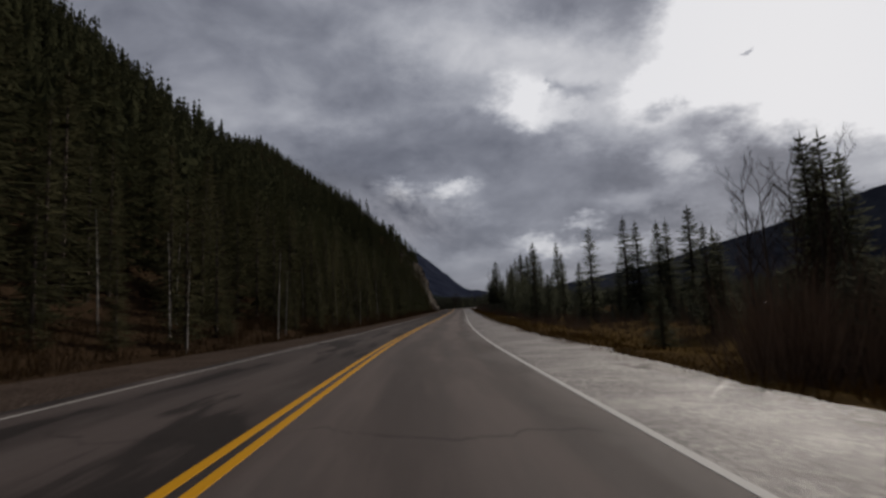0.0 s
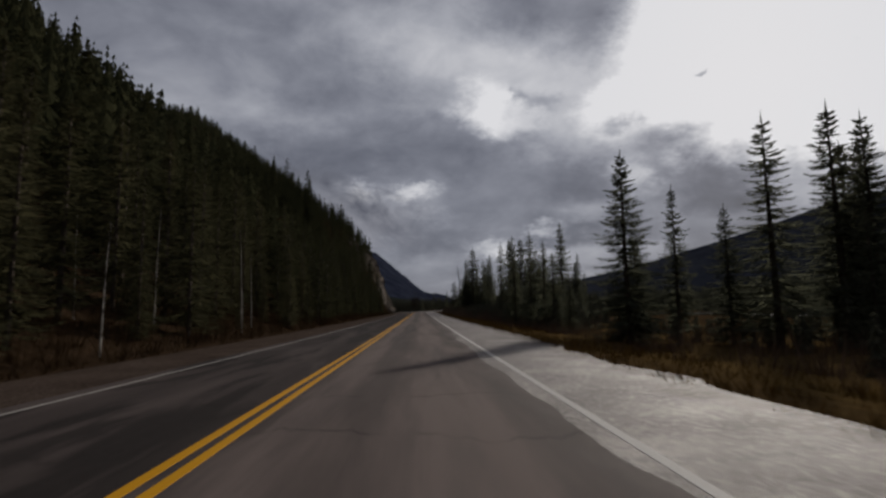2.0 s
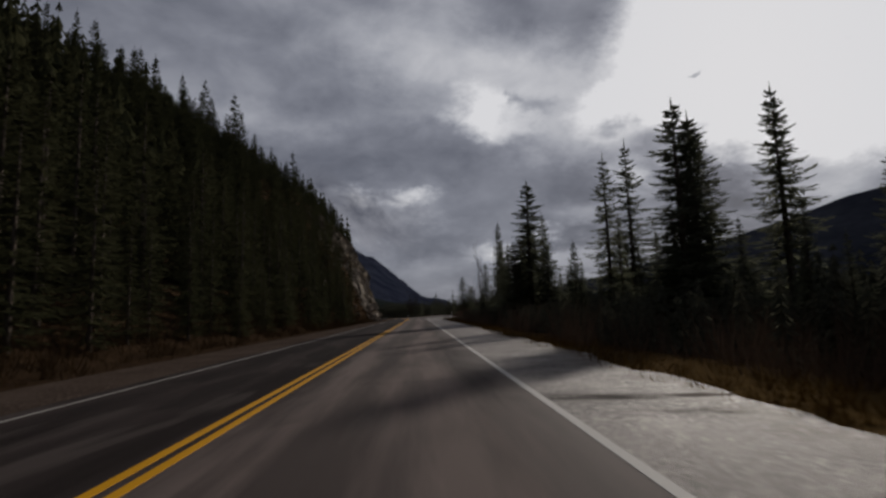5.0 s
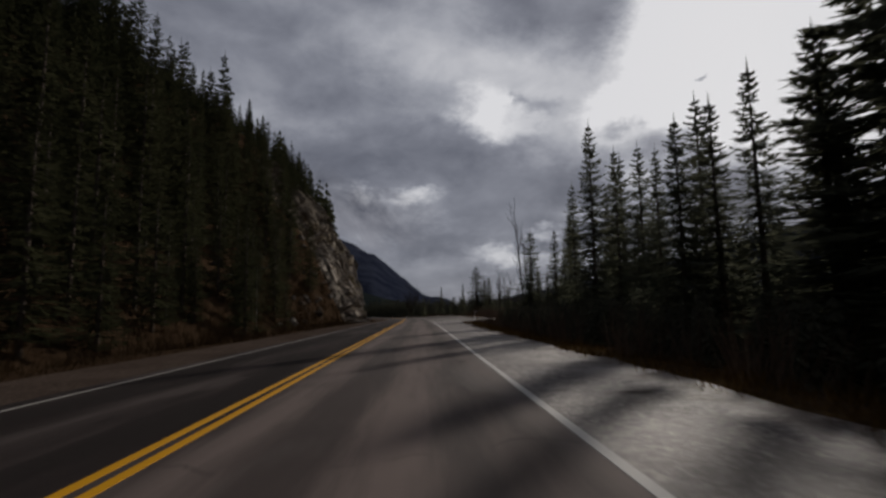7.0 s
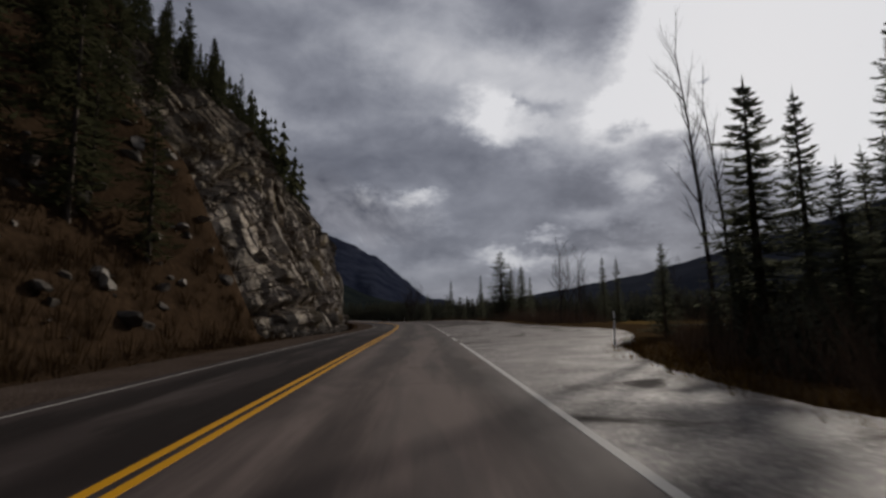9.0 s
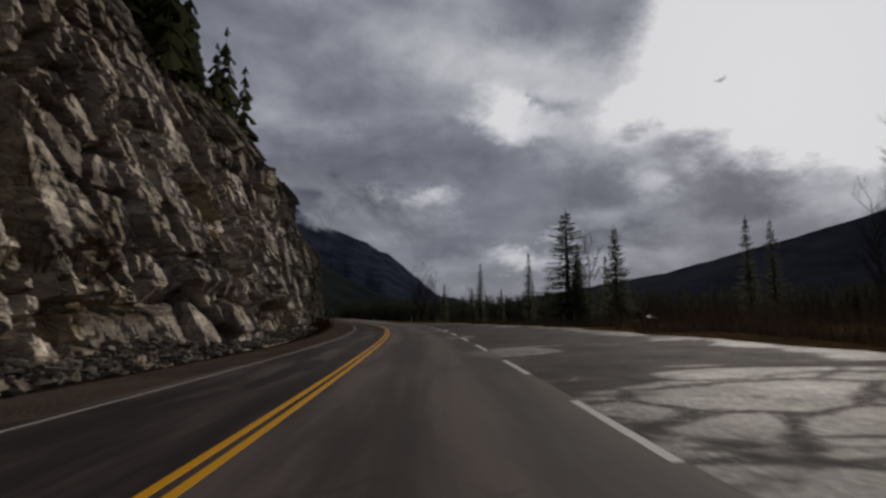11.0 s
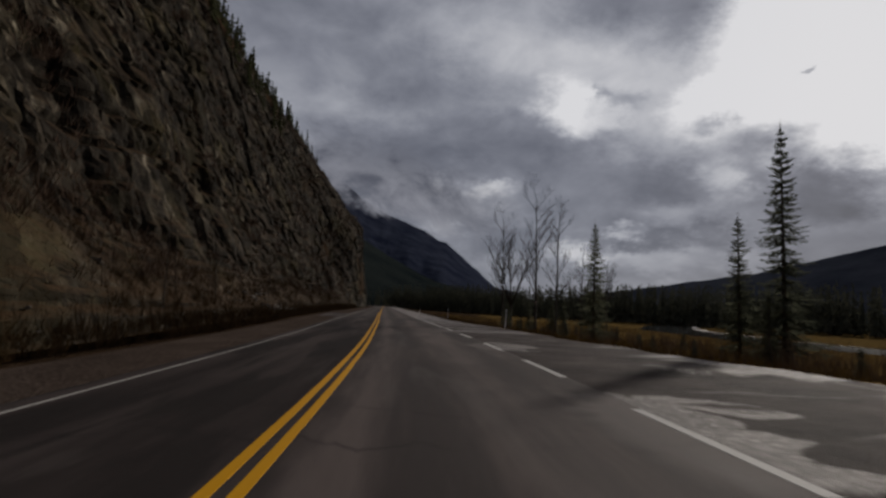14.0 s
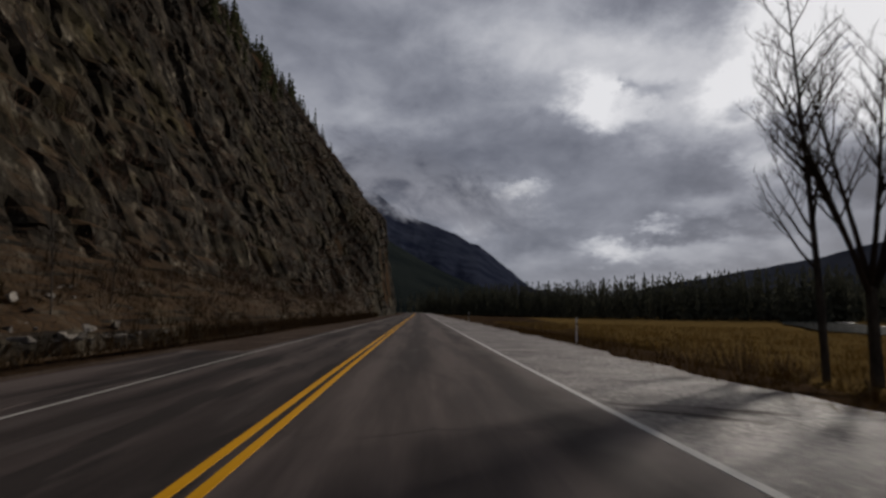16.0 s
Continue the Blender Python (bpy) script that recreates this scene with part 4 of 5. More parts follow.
def bare_tree_meshes(seed, height, spread, levels=4, splits=5, long=0.5, bark=None, thick=0.0085, fork=0):
    r = random.Random(seed)
    stems, twigs = [], []

    def grow(p, way, length, radius, level):
        pts, rad = [p], [radius]
        steps = 4 if level < 2 else 3
        for k in range(steps):
            way = (way + Vector((r.uniform(-1, 1), r.uniform(-1, 1), r.uniform(-0.3, 0.6))) * (0.035 if level == 0 else 0.13)).normalized()
            p = p + way * length / steps
            pts.append(p)
            rad.append(radius * (1 - 0.80 * (k + 1) / steps))
        (stems if level < 1 and not fork else twigs).append(tube(pts, rad, 7 if level == 0 else 4 if level == 1 else 3))
        if level >= levels:
            return
        for k in range(splits if level else splits + 12):
            g = (0.30 if level == 0 else 0.25) + 0.7 * (k + r.random()) / (splits + (0 if level else 12))
            i = min(int(g * steps), steps - 1)
            q = pts[i].lerp(pts[i + 1], g * steps - i)
            a = r.uniform(0, 2 * math.pi)
            side = Vector((math.cos(a), math.sin(a), 0))
            d = (way * 0.75 + side * spread * r.uniform(0.7, 1.2) + Vector((0, 0, 0.30))).normalized()
            grow(q, d, length * ((long if level == 0 else 0.50) * (1 - 0.45 * g) + 0.06 * r.random()), max(radius * (0.46 - 0.25 * g), 0.006), level + 1)

    if fork:
        # a short bole that divides into steep limbs
        top = Vector((0.1, 0, height * 0.26))
        stems.append(tube([(0, 0, -0.4), (0.04, 0, height * 0.12), top], [height * thick * 1.25, height * thick, height * thick * 0.9], 8))
        for k in range(fork):
            a = 2 * math.pi * (k + r.uniform(-0.3, 0.3)) / fork
            lean = r.uniform(0.18, 0.50)
            grow(top - Vector((0, 0, 0.15 * (k % 3))), Vector((math.cos(a) * lean, math.sin(a) * lean, 1)).normalized(), height * r.uniform(0.52, 0.72), height * thick * 0.55, 0)
    else:
        grow(Vector((0, 0, -0.4)), Vector((0, 0, 1)), height, height * thick, 0)
    a, b = join(stems), join(twigs)
    trunk, crown = mesh_of("trunk", *a, smooth=True), mesh_of("crown", *b)
    trunk.materials.append(bark or M_GREYBARK)
    crown.materials.append(M_BRANCH_BACKLIT)
    return trunk, crown


BARE = [bare_tree_meshes(71, 9.0, 0.66, 3, 7, 0.44, None, 0.012), bare_tree_meshes(75, 9.0, 0.72, 3, 6, 0.26, None, 0.010), bare_tree_meshes(78, 9.0, 0.5, 2, 7, 0.16), bare_tree_meshes(79, 9.0, 0.5, 2, 7, 0.14, M_PALEBARK), bare_tree_meshes(83, 9.0, 0.62, 3, 4, 0.38, None, 0.014, 6)]


def build_left_front():
    r = random.Random(5)
    y = -6.0
    while y < 218:
        for row, (d0, d1) in enumerate(((8.2, 10.0), (10.2, 12.6), (13, 16.5))):
            yy = y + r.uniform(-1.0, 1.0)
            d = r.uniform(d0, d1)
            if yy > 190 and (row == 0 or r.random() < 0.5 or yy > 217):
                continue
            x = float(road_x(yy)) - d
            if r.random() < (0.26 if yy < 80 else 0.05) and row < 2:
                make_tree("aspen", BARE[3], "thin leafless pale-barked tree at the forest edge", "bare trees at the forest edge", x + 0.6, yy, r.uniform(0.4, 0.72), r.uniform(0, 360), 0.8)
            else:
                h = (r.uniform(3.5, 8.5), r.uniform(6, 10.5), r.uniform(8, 12.5))[row]
                make_tree("spruce", r.choice(SPRUCE_OLIVE if yy < 70 + r.uniform(0, 50) else SPRUCE_MID), "dark green spruce in the dense roadside forest", "roadside forest", x, yy, h / 12, r.uniform(0, 360), r.uniform(0.8, 1.15))
        y += 2.6


def scatter_stuff(name, spots, label, mat, category, seed, tiers=7, per=5, wide=0.42, slim=1.0):
    """Many small ragged spruces in one mesh."""
    r = np.random.RandomState(seed)
    verts, faces = [], []
    for x, y, z, h in spots:
        w = h * r.uniform(0.13, 0.20) * slim
        o = len(verts)
        verts.extend([(x - 0.12, y, z - 1), (x + 0.12, y, z - 1), (x, y, z + h)])
        faces.append((o, o + 1, o + 2))
        for k in range(tiers):
            f = (k + r.rand() * 0.6) / tiers
            zz = z + h * (0.10 + 0.88 * f)
            reach = w * (1 - f) ** 0.8 + 0.12
            a0 = r.rand() * 6.28
            for b in range(per):
                a = a0 + 6.2832 * (b + 0.5 * r.rand()) / per
                ln = reach * r.uniform(0.65, 1.25)
                c, s = math.cos(a), math.sin(a)
                wd = ln * wide
                o = len(verts)
                drop = ln * r.uniform(0.25, 0.65)
                verts.extend([(x, y, zz + h / tiers * 0.55), (x + c * ln * 0.7 - s * wd, y + s * ln * 0.7 + c * wd, zz - drop * 0.8), (x + c * ln, y + s * ln, zz - drop), (x + c * ln * 0.7 + s * wd, y + s * ln * 0.7 - c * wd, zz - drop * 0.8)])
                faces.append((o, o + 1, o + 2))
                faces.append((o, o + 2, o + 3))
    me = mesh_of(name, verts, faces)
    return thing(name, me, mat, label, category, kind="stuff")


def hill_spots():
    r = np.random.RandomState(4)
    out = []
    for y in np.arange(-40, 222, 3.1):
        for d in np.concatenate([np.arange(25, 120, 3.6), np.arange(120, 320, 5.2)]):
            yy, dd = y + r.uniform(-1.5, 1.5), d + r.uniform(-1.6, 1.6)
            x = float(road_x(yy)) - dd
            if not (yy > 176 and dd < 52):
                out.append((x, yy, float(ground_z(x, yy)) - 0.4, r.uniform(6.5, 12) + 4.5 * r.rand() ** 5))
    for y in np.arange(222, 300, 2.6):
        for d in np.arange(18.5, 236, 3.8):
            yy, dd = y + r.uniform(-1.2, 1.2), d + r.uniform(-1.4, 1.4)
            x = float(road_x(yy)) - dd
            if not (yy < 264 and dd < 52):
                out.append((x, yy, float(ground_z(x, yy)) - 0.4, r.uniform(7, 13)))
    for y in np.arange(300, 660, 3.6):
        top = float(np.interp(y, LY, L_U2))
        for d in np.arange(top - 9, 200, 4.8):
            yy, dd = y + r.uniform(-1.6, 1.6), d + r.uniform(-1.8, 1.8)
            x = float(road_x(yy)) - dd
            if dd > top or r.rand() < 0.5:
                out.append((x, yy, float(ground_z(x, yy)) - 0.4, r.uniform(5, 11)))
    return out


def joined_forest(name, spots, sources, label, mat, seed):
    """Copies of whole crowns in one mesh, for woods too dense to count."""
    r = np.random.RandomState(seed)
    base = []
    for _, me in sources:
        v = np.empty(len(me.vertices) * 3)
        me.vertices.foreach_get("co", v)
        base.append((v.reshape(-1, 3), np.array([p.vertices[:] for p in me.polygons])))
    verts, faces, o = [], [], 0
    for x, y, z, h in spots:
        v, f = base[r.randint(len(base))]
        a, w = r.rand() * 6.2832, r.uniform(0.85, 1.2)
        c, s = math.cos(a) * h / 12, math.sin(a) * h / 12
        verts.append(np.stack([x + w * (v[:, 0] * c - v[:, 1] * s), y + w * (v[:, 0] * s + v[:, 1] * c), z + v[:, 2] * h / 12], 1))
        faces.append(f + o)
        o += len(v)
    me = mesh_of(name, np.concatenate(verts), np.concatenate(faces).tolist())
    return thing(name, me, mat, label, "forest", kind="stuff")


def second_row_spots():
    r = np.random.RandomState(51)
    out = []
    for y in np.arange(-8, 222, 3.3):
        for d in (17.5, 21.0):
            yy, dd = y + r.uniform(-1.3, 1.3), d + r.uniform(-1.4, 1.4)
            x = float(road_x(yy)) - dd
            out.append((x, yy, float(ground_z(x, yy)) - 0.3, r.uniform(8, 13)))
    return out


def crest_spots():
    """The larger spruces along the brow of the slope, before and above the cut."""
    r = np.random.RandomState(53)
    out = []
    for y in np.arange(176, 264, 3.4):
        for d in np.arange(19 if y > 222 else 24, 52, 4.2):
            yy, dd = y + r.uniform(-1.6, 1.6), d + r.uniform(-1.6, 1.6)
            x = float(road_x(yy)) - dd
            out.append((x, yy, float(ground_z(x, yy)) - 0.4, (r.uniform(7.0, 13.5) + 4.0 * r.rand() ** 4) * (1.08 if yy < 214 else 0.66)))
    return out


build_left_front()
joined_forest("crest_forest", crest_spots(), SPRUCE_MID, "tall dark spruces along the brow of the slope", M_NEEDLE_LEFT, 54)
joined_forest("inner_forest", second_row_spots(), SPRUCE_MID, "dense dark spruces behind the forest edge", M_NEEDLE_LEFT, 52)
scatter_stuff("hillside_forest", hill_spots(), "dense dark spruce forest on the steep hillside", M_NEEDLE_LEFT, "forest", 9, 7, 4, 0.5)


def far_wood_spots():
    r = np.random.RandomState(14)
    out = []
    for k in range(3300):
        y = r.uniform(150, 640)
        rim = float(np.interp(y, (150, 330, 400, 470, 560, 640), (150, 178, 165, 115, 40, 14)))
        x = (2.0 if y < 330 else float(road_x(y))) + rim + r.rand() ** 1.6 * 60
        out.append((x, y, float(ground_z(x, y)) - 0.5, r.uniform(11, 17)))
    for k in range(700):
        x, y = r.uniform(-120, 260), r.uniform(640, 760)
        if abs(x - float(road_x(y))) > 12:
            out.append((x, y, float(ground_z(x, y)) - 0.5, r.uniform(9, 16)))
    for k in range(650):
        y = r.uniform(-60, 235)
        x = max(float(river_x(y)) + 16, 60) + 70 * r.rand() ** 1.5
        out.append((x, y, float(ground_z(x, y)) - 0.5, r.uniform(5, 10)))
    return out


scatter_stuff("valley_forest", far_wood_spots(), "far dark spruce wood across the valley floor", M_NEEDLE_FAR, "forest", 19, 7, 5, 0.36, 0.62)


def build_right_trees():
    r = random.Random(8)
    lone = "tall dark spruce standing at the edge of the road"
    # y, distance from the centre line, top above the road, width
    rows = [(18.6, 9.7, 2.6, 1.5), (30.6, 17.4, 6.2, 1.25), (31.6, 18.7, 5.8, 1.25), (41.2, 31.0, 14.6, 1.2), (38.8, 30.7, 14.0, 1.2), (44, 36, 14.0, 1.0), (50, 38, 15.0, 1.0), (66, 19.6, 11.4, 1.1), (67.5, 24.5, 12.7, 1.2), (66.8, 25.8, 11.9, 1.2), (75, 31.6, 13.0, 1.1), (74.7, 32.8, 13.1, 1.1), (69, 33.6, 14.0, 1.4),
            (58.6, 31.6, 9.9, 0.7), (67.5, 12.6, 9.9, 1.08), (70.5, 16.8, 8.8, 0.95), (68.3, 18.6, 7.2, 1.1), (72, 15.0, 6.0, 1.3), (63, 22.0, 6.5, 1.0), (89.5, 13.5, 8.0, 1.1), (95, 13.4, 7.8, 1.1), (86.5, 13.6, 6.6, 1.2), (83, 14.0, 4.4, 1.3), (106, 13.6, 9.2, 1.1), (102, 13.0, 8.0, 1.2), (99, 14.6, 7.2, 1.2), (110, 14.5, 8.4, 1.2), (133.5, 18.4, 14.5, 1.35), (135, 20.2, 14.2, 1.2), (154.4, 13.4, 14.6, 1.55), (152.5, 11.6, 8.0, 1.15), (153.5, 14.9, 8.0, 1.3), (145.5, 18.2, 14.6, 1.0), (144.5, 19.8, 15.4, 1.0),
            (143.8, 25.0, 13.2, 1.0), (138, 28.5, 17.5, 1.1), (178.6, 14.1, 14.7, 0.66), (173, 13.6, 11.1, 0.7), (164.6, 13.0, 9.7, 0.9), (164.3, 14.4, 10.5, 0.9), (162.8, 15.2, 11.3, 0.9), (189, 15.9, 12.9, 0.75), (179.5, 19.2, 13.2, 0.8), (186, 20.8, 15.6, 0.8),
            (205, 15.5, 11.2, 1.35), (206.5, 18.8, 11.5, 0.95), (202, 19.4, 12.5, 0.95), (197, 18.0, 11.4, 1.05), (194.4, 21.1, 13.8, 1.1), (155.5, 11.9, 8.6, 1.1), (157, 13.4, 8.4, 1.0), (175, 19.9, 15.2, 0.85), (187, 19.6, 15.0, 0.85), (140, 23, 16, 1.2), (209, 17.2, 7.0, 1.0), (199, 14.0, 6.0, 1.1), (208.5, 13.2, 5.0, 1.1),
            (290.7, 22.9, 14.9, 1.8), (290.4, 24.0, 9.0, 1.1), (279, 23.3, 10.9, 1.0), (283.2, 40.4, 12.9, 0.8), (282.9, 43.0, 12.6, 0.8), (298.5, 21.3, 6.6, 0.6), (304.9, 18.8, 6.0, 0.6), (300.1, 32.4, 10.6, 0.7), (311.4, 17.5, 10.4, 0.75), (312.6, 16.4, 6.6, 0.95), (310.2, 16.0, 3.0, 1.3), (323.6, 14.3, 7.9, 0.8), (300.7, 21.5, 10.8, 0.8), (297, 27.0, 11.8, 0.85), (335.5, 11.4, 2.6, 1.5), (331.6, 12.3, 2.8, 1.2), (333, 14.6, 2.6, 1.4), (336, 16.6, 3.0, 1.2)]
    for y, u, h, w in rows:
        x = float(road_x(y)) + u
        h = h + float(road_z(y)) - float(ground_z(x, y)) - 0.5
        make_tree("spruce", r.choice(SPRUCE_FINE), lone, "spruces beside the road", x, y, h / 12, r.uniform(0, 360), w * 1.22)
    for k in range(90):
        y = r.uniform(78, 205)
        u = r.uniform(13.5, 26) if y < 160 else r.uniform(16.5, 26)
        h = r.uniform(4, 9.5)
        if y < 112 and u > 0.5 * (y - 62) + 1:
            continue
        make_tree("spruce", r.choice(SPRUCE_FINE), "dark spruce in the strip of trees beside the shoulder", "roadside strip of spruces", float(road_x(y)) + u, y, h / 12, r.uniform(0, 360), r.uniform(0.9, 1.25))
    for y, u, s, kind in ((345.6, 13.3, 1.35, 1), (344.8, 14.0, 1.22, 4), (328.5, 11.9, 1.22, 1), (329.0, 13.6, 1.10, 1), (333, 17.0, 0.8, 1), (27.5, 18.2, 0.98, 1), (32.5, 22.1, 1.1, 1), (21.7, 16.8, 0.86, 1), (21, 18.2, 0.88, 1), (22.4, 17.6, 0.77, 1), (20.7, 17.2, 0.70, 1), (290.5, 25.5, 1.1, 0), (262, 40, 1.2, 1), (264, 43, 1.1, 1), (259, 46, 1.15, 1),
                          (207.4, 15.0, 1.6, 2), (206.8, 15.6, 1.3, 2), (352, 27, 0.9, 0), (300, 24, 0.8, 1), (240.5, 17.4, 0.92, 1), (241.5, 18.6, 0.86, 1), (242.6, 18.0, 0.80, 1), (240.2, 19.4, 0.84, 1), (249.2, 22.6, 0.74, 1), (250, 23.4, 0.6, 1)):
        make_tree("aspen", BARE[kind], "leafless grey aspen with fine bare twigs", "leafless trees", float(road_x(y)) + u, y, s, r.uniform(0, 360))


build_right_trees()

# ---- low growth ----


def right_scrub_spots():
    r = np.random.RandomState(24)
    out = []
    for k in range(900):
        y = r.uniform(80, 208)
        u = (float(edge(y)) + 3.0 if y > 118 else 13.5) + r.rand() ** 1.3 * 16
        if y < 112 and u > 0.5 * (y - 62) + 2:
            continue
        x = float(road_x(y)) + u
        out.append((x, y, float(ground_z(x, y)) - 0.3, min(r.uniform(1.5, 4.8), 0.7 + 0.36 * (u - float(edge(y))))))
    for k in range(90):
        y = r.uniform(-8, 80)
        u = r.uniform(22, 46)
        x = float(road_x(y)) + u
        out.append((x, y, float(ground_z(x, y)) - 0.3, r.uniform(1.2, 4.0)))
    for k in range(170):
        y = r.uniform(54, 92)
        u = r.uniform(15, 46)
        x = float(road_x(y)) + u
        out.append((x, y, float(ground_z(x, y)) - 0.3, r.uniform(0.8, 2.6)))
    for k in range(60):
        y = r.uniform(270, 345)
        u = float(edge(y)) + r.uniform(4, 14)
        x = float(road_x(y)) + u
        out.append((x, y, float(ground_z(x, y)) - 0.3, r.uniform(0.6, 1.8)))
    for k in range(36):
        y = r.uniform(11, 19)
        u = r.uniform(0.6 * y + 3.0, 18)
        x = float(road_x(y)) + u
        out.append((x, y, float(ground_z(x, y)) - 0.3, r.uniform(1.2, 3.4)))
    return out


scatter_stuff("young_spruces", right_scrub_spots(), "dark undergrowth of young spruces below the trees", M_NEEDLE_FAR, "undergrowth", 29, 14, 9, 0.2)


def tufts(name, spots, mat, label, category, seed, blades, spread, thin):
    """Fans of thin stems, one mesh: x, y, z, height."""
    r = np.random.RandomState(seed)
    n = len(spots)
    s = np.repeat(np.array(spots), blades, axis=0)
    a = r.rand(n * blades) * 6.2832
    h = s[:, 3] * r.uniform(0.5, 1.1, n * blades)
    rad = spread * s[:, 3] * r.rand(n * blades) ** 0.7
    bx, by = s[:, 0] + np.cos(a) * rad * 0.6, s[:, 1] + np.sin(a) * rad * 0.6
    b = a + r.uniform(-0.9, 0.9, n * blades)
    tip = np.stack([bx + np.cos(b) * rad, by + np.sin(b) * rad, s[:, 2] + h], 1)
    w = thin * (0.6 + 0.8 * r.rand(n * blades))
    c = r.rand(n * blades) * 3.1416
    off = np.stack([np.cos(c) * w, np.sin(c) * w, 0 * w], 1)
    foot = np.stack([bx, by, s[:, 2] - 0.08], 1)
    verts = np.stack([foot - off, foot + off, tip], 1).reshape(-1, 3)
    faces = np.arange(len(verts)).reshape(-1, 3).tolist()
    return thing(name, mesh_of(name, verts, faces), mat, label, category, kind="stuff")


def verge_spots(seed, n, y0, y1, inner, outer, h0, h1, side=1, bias=1.0):
    r = np.random.RandomState(seed)
    y = r.uniform(y0, y1, n)
    u = inner(y) + (outer - inner(y)) * r.rand(n) ** bias if side > 0 else -(inner(y) + (outer - inner(y)) * r.rand(n) ** bias)
    x = road_x(y) + u
    z = ground_z(x, y) - 0.10
    return np.stack([x, y, z, r.uniform(h0, h1, n)], 1)


tufts("verge_grass", np.concatenate([verge_spots(1, 6500, -4, 205, lambda y: edge(y) - 0.25, 13.0, 0.10, 0.40, 1, 1.6), verge_spots(2, 3600, 262, 372, lambda y: edge(y) - 0.2, 24.0, 0.15, 0.5, 1, 1.4)]), M_STRAW, "brown and golden dry grass on the verge", "grass", 3, 7, 0.9, 0.014)
tufts("verge_brush", np.concatenate([verge_spots(5, 200, -4, 90, lambda y: edge(y) + 2.0, 24.0, 0.3, 0.9), verge_spots(16, 420, 9, 20, lambda y: 0.62 * y + 1.6, 20.0, 1.2, 3.3), verge_spots(21, 420, 24, 95, lambda y: edge(y) + 3.5, 34.0, 0.4, 1.7), verge_spots(6, 700, 112, 212, lambda y: edge(y) + 1.8, 18.0, 0.6, 2.4), verge_spots(7, 160, 275, 350, lambda y: edge(y) + 2.0, 20.0, 0.4, 1.5), verge_spots(19, 150, 238, 258, lambda y: edge(y) + 4.5, 23.0, 0.8, 2.8), verge_spots(20, 220, 255, 335, lambda y: edge(y) + 7.0, 26.0, 0.6, 2.2)]), M_TWIG, "bare brown shrubs and weeds beside the road", "shrubs", 4, 26, 0.5, 0.012)
def off_slide(spots):
    """Keep the growth away from the broken rock of the slide."""
    return spots[(np.abs(spots[:, 1] - 346) > 5) | (np.abs(spots[:, 0] - road_x(spots[:, 1]) + 11.4) > 2.2)]


tufts("left_brush", off_slide(np.concatenate([verge_spots(8, 900, -4, 225, lambda y: 0 * y + 7.0, 12.0, 0.4, 1.7, -1), verge_spots(18, 700, 188, 246, lambda y: 0 * y + 8.8, 21.0, 0.4, 1.6, -1), verge_spots(9, 1300, 296, 470, lambda y: 0 * y + 8.6, 19.0, 0.4, 1.6, -1)])), M_DEAD_SHADED, "bare brown brush along the foot of the slope", "shrubs", 6, 24, 0.5, 0.012)
tufts("left_grass", off_slide(np.concatenate([verge_spots(10, 2600, -4, 225, lambda y: 0 * y + 6.2, 9.5, 0.1, 0.4, -1), verge_spots(11, 7000, 290, 430, lambda y: 0 * y + 6.6, 17.0, 0.15, 0.6, -1)])), M_DEAD_SHADED, "dry brown grass on the left bank", "grass", 7, 6, 0.8, 0.012)
meadow = verge_spots(12, 6500, 300, 420, lambda y: edge(y) + 8, 70.0, 0.3, 0.7, 1, 1.6)
meadow = meadow[np.abs(meadow[:, 0] - river_x(meadow[:, 1])) > 11]
tufts("meadow_grass", meadow, M_MEADOW, "golden marsh grass of the open meadow", "grass", 8, 6, 0.8, 0.02)


def ledge_spots():
    r = np.random.RandomState(41)
    out = []
    for k in range(5200):
        y = r.uniform(300, 520)
        f, u2 = float(np.interp(y, LY, L_FOOT)), float(np.interp(y, LY, L_U2))
        d = f + 2 + (u2 - f) * r.rand()
        if noise.noise(Vector((y / 9.0, d / 7.0, 2.0))) < 0.02:
            continue
        x = float(road_x(y)) - d
        out.append((x + 0.6, y, float(ground_z(x, y)) + 0.3, r.uniform(0.5, 1.5)))
    return np.array(out)


tufts("ledge_brush", ledge_spots(), M_TWIG, "dead brush and grass clinging to the weathered rock slope", "shrubs", 43, 12, 0.7, 0.03)

# ---- loose rocks ----


def rock_mesh(seed):
    bm = bmesh.new()
    bmesh.ops.create_icosphere(bm, subdivisions=2, radius=0.5)
    r = random.Random(seed)
    cuts = [(Vector((r.uniform(-1, 1), r.uniform(-1, 1), r.uniform(-1, 1))).normalized(), r.uniform(0.14, 0.30)) for _ in range(9)]
    for v in bm.verts:
        for way, d in cuts:
            over = v.co.dot(way) - d
            if over > 0:
                v.co -= way * over
        v.co += v.co.normalized() * 0.03 * noise.noise(v.co * 5 + Vector((seed, 0, 0)))
    me = bpy.data.meshes.new("rock")
    bm.to_mesh(me)
    bm.free()
    me.materials.append(M_RUBBLE)
    return me


def rubble_material():
    m, n = material("broken_rock")
    p = place(n)
    a = n.noise(p, 3.0, 6.0, 0.7)
    r = n.add("ShaderNodeObjectInfo", "Random")
    col = n.ramp(n.math("ADD", n.math("MULTIPLY", a, 0.6), n.math("MULTIPLY", r, 0.4)), (0.25, (0.045, 0.039, 0.033)), (0.55, (0.115, 0.102, 0.089)), (0.8, (0.23, 0.21, 0.185)))
    finish(n, col, 0.85, a, 0.05, 0.8, 0.05)
    return m


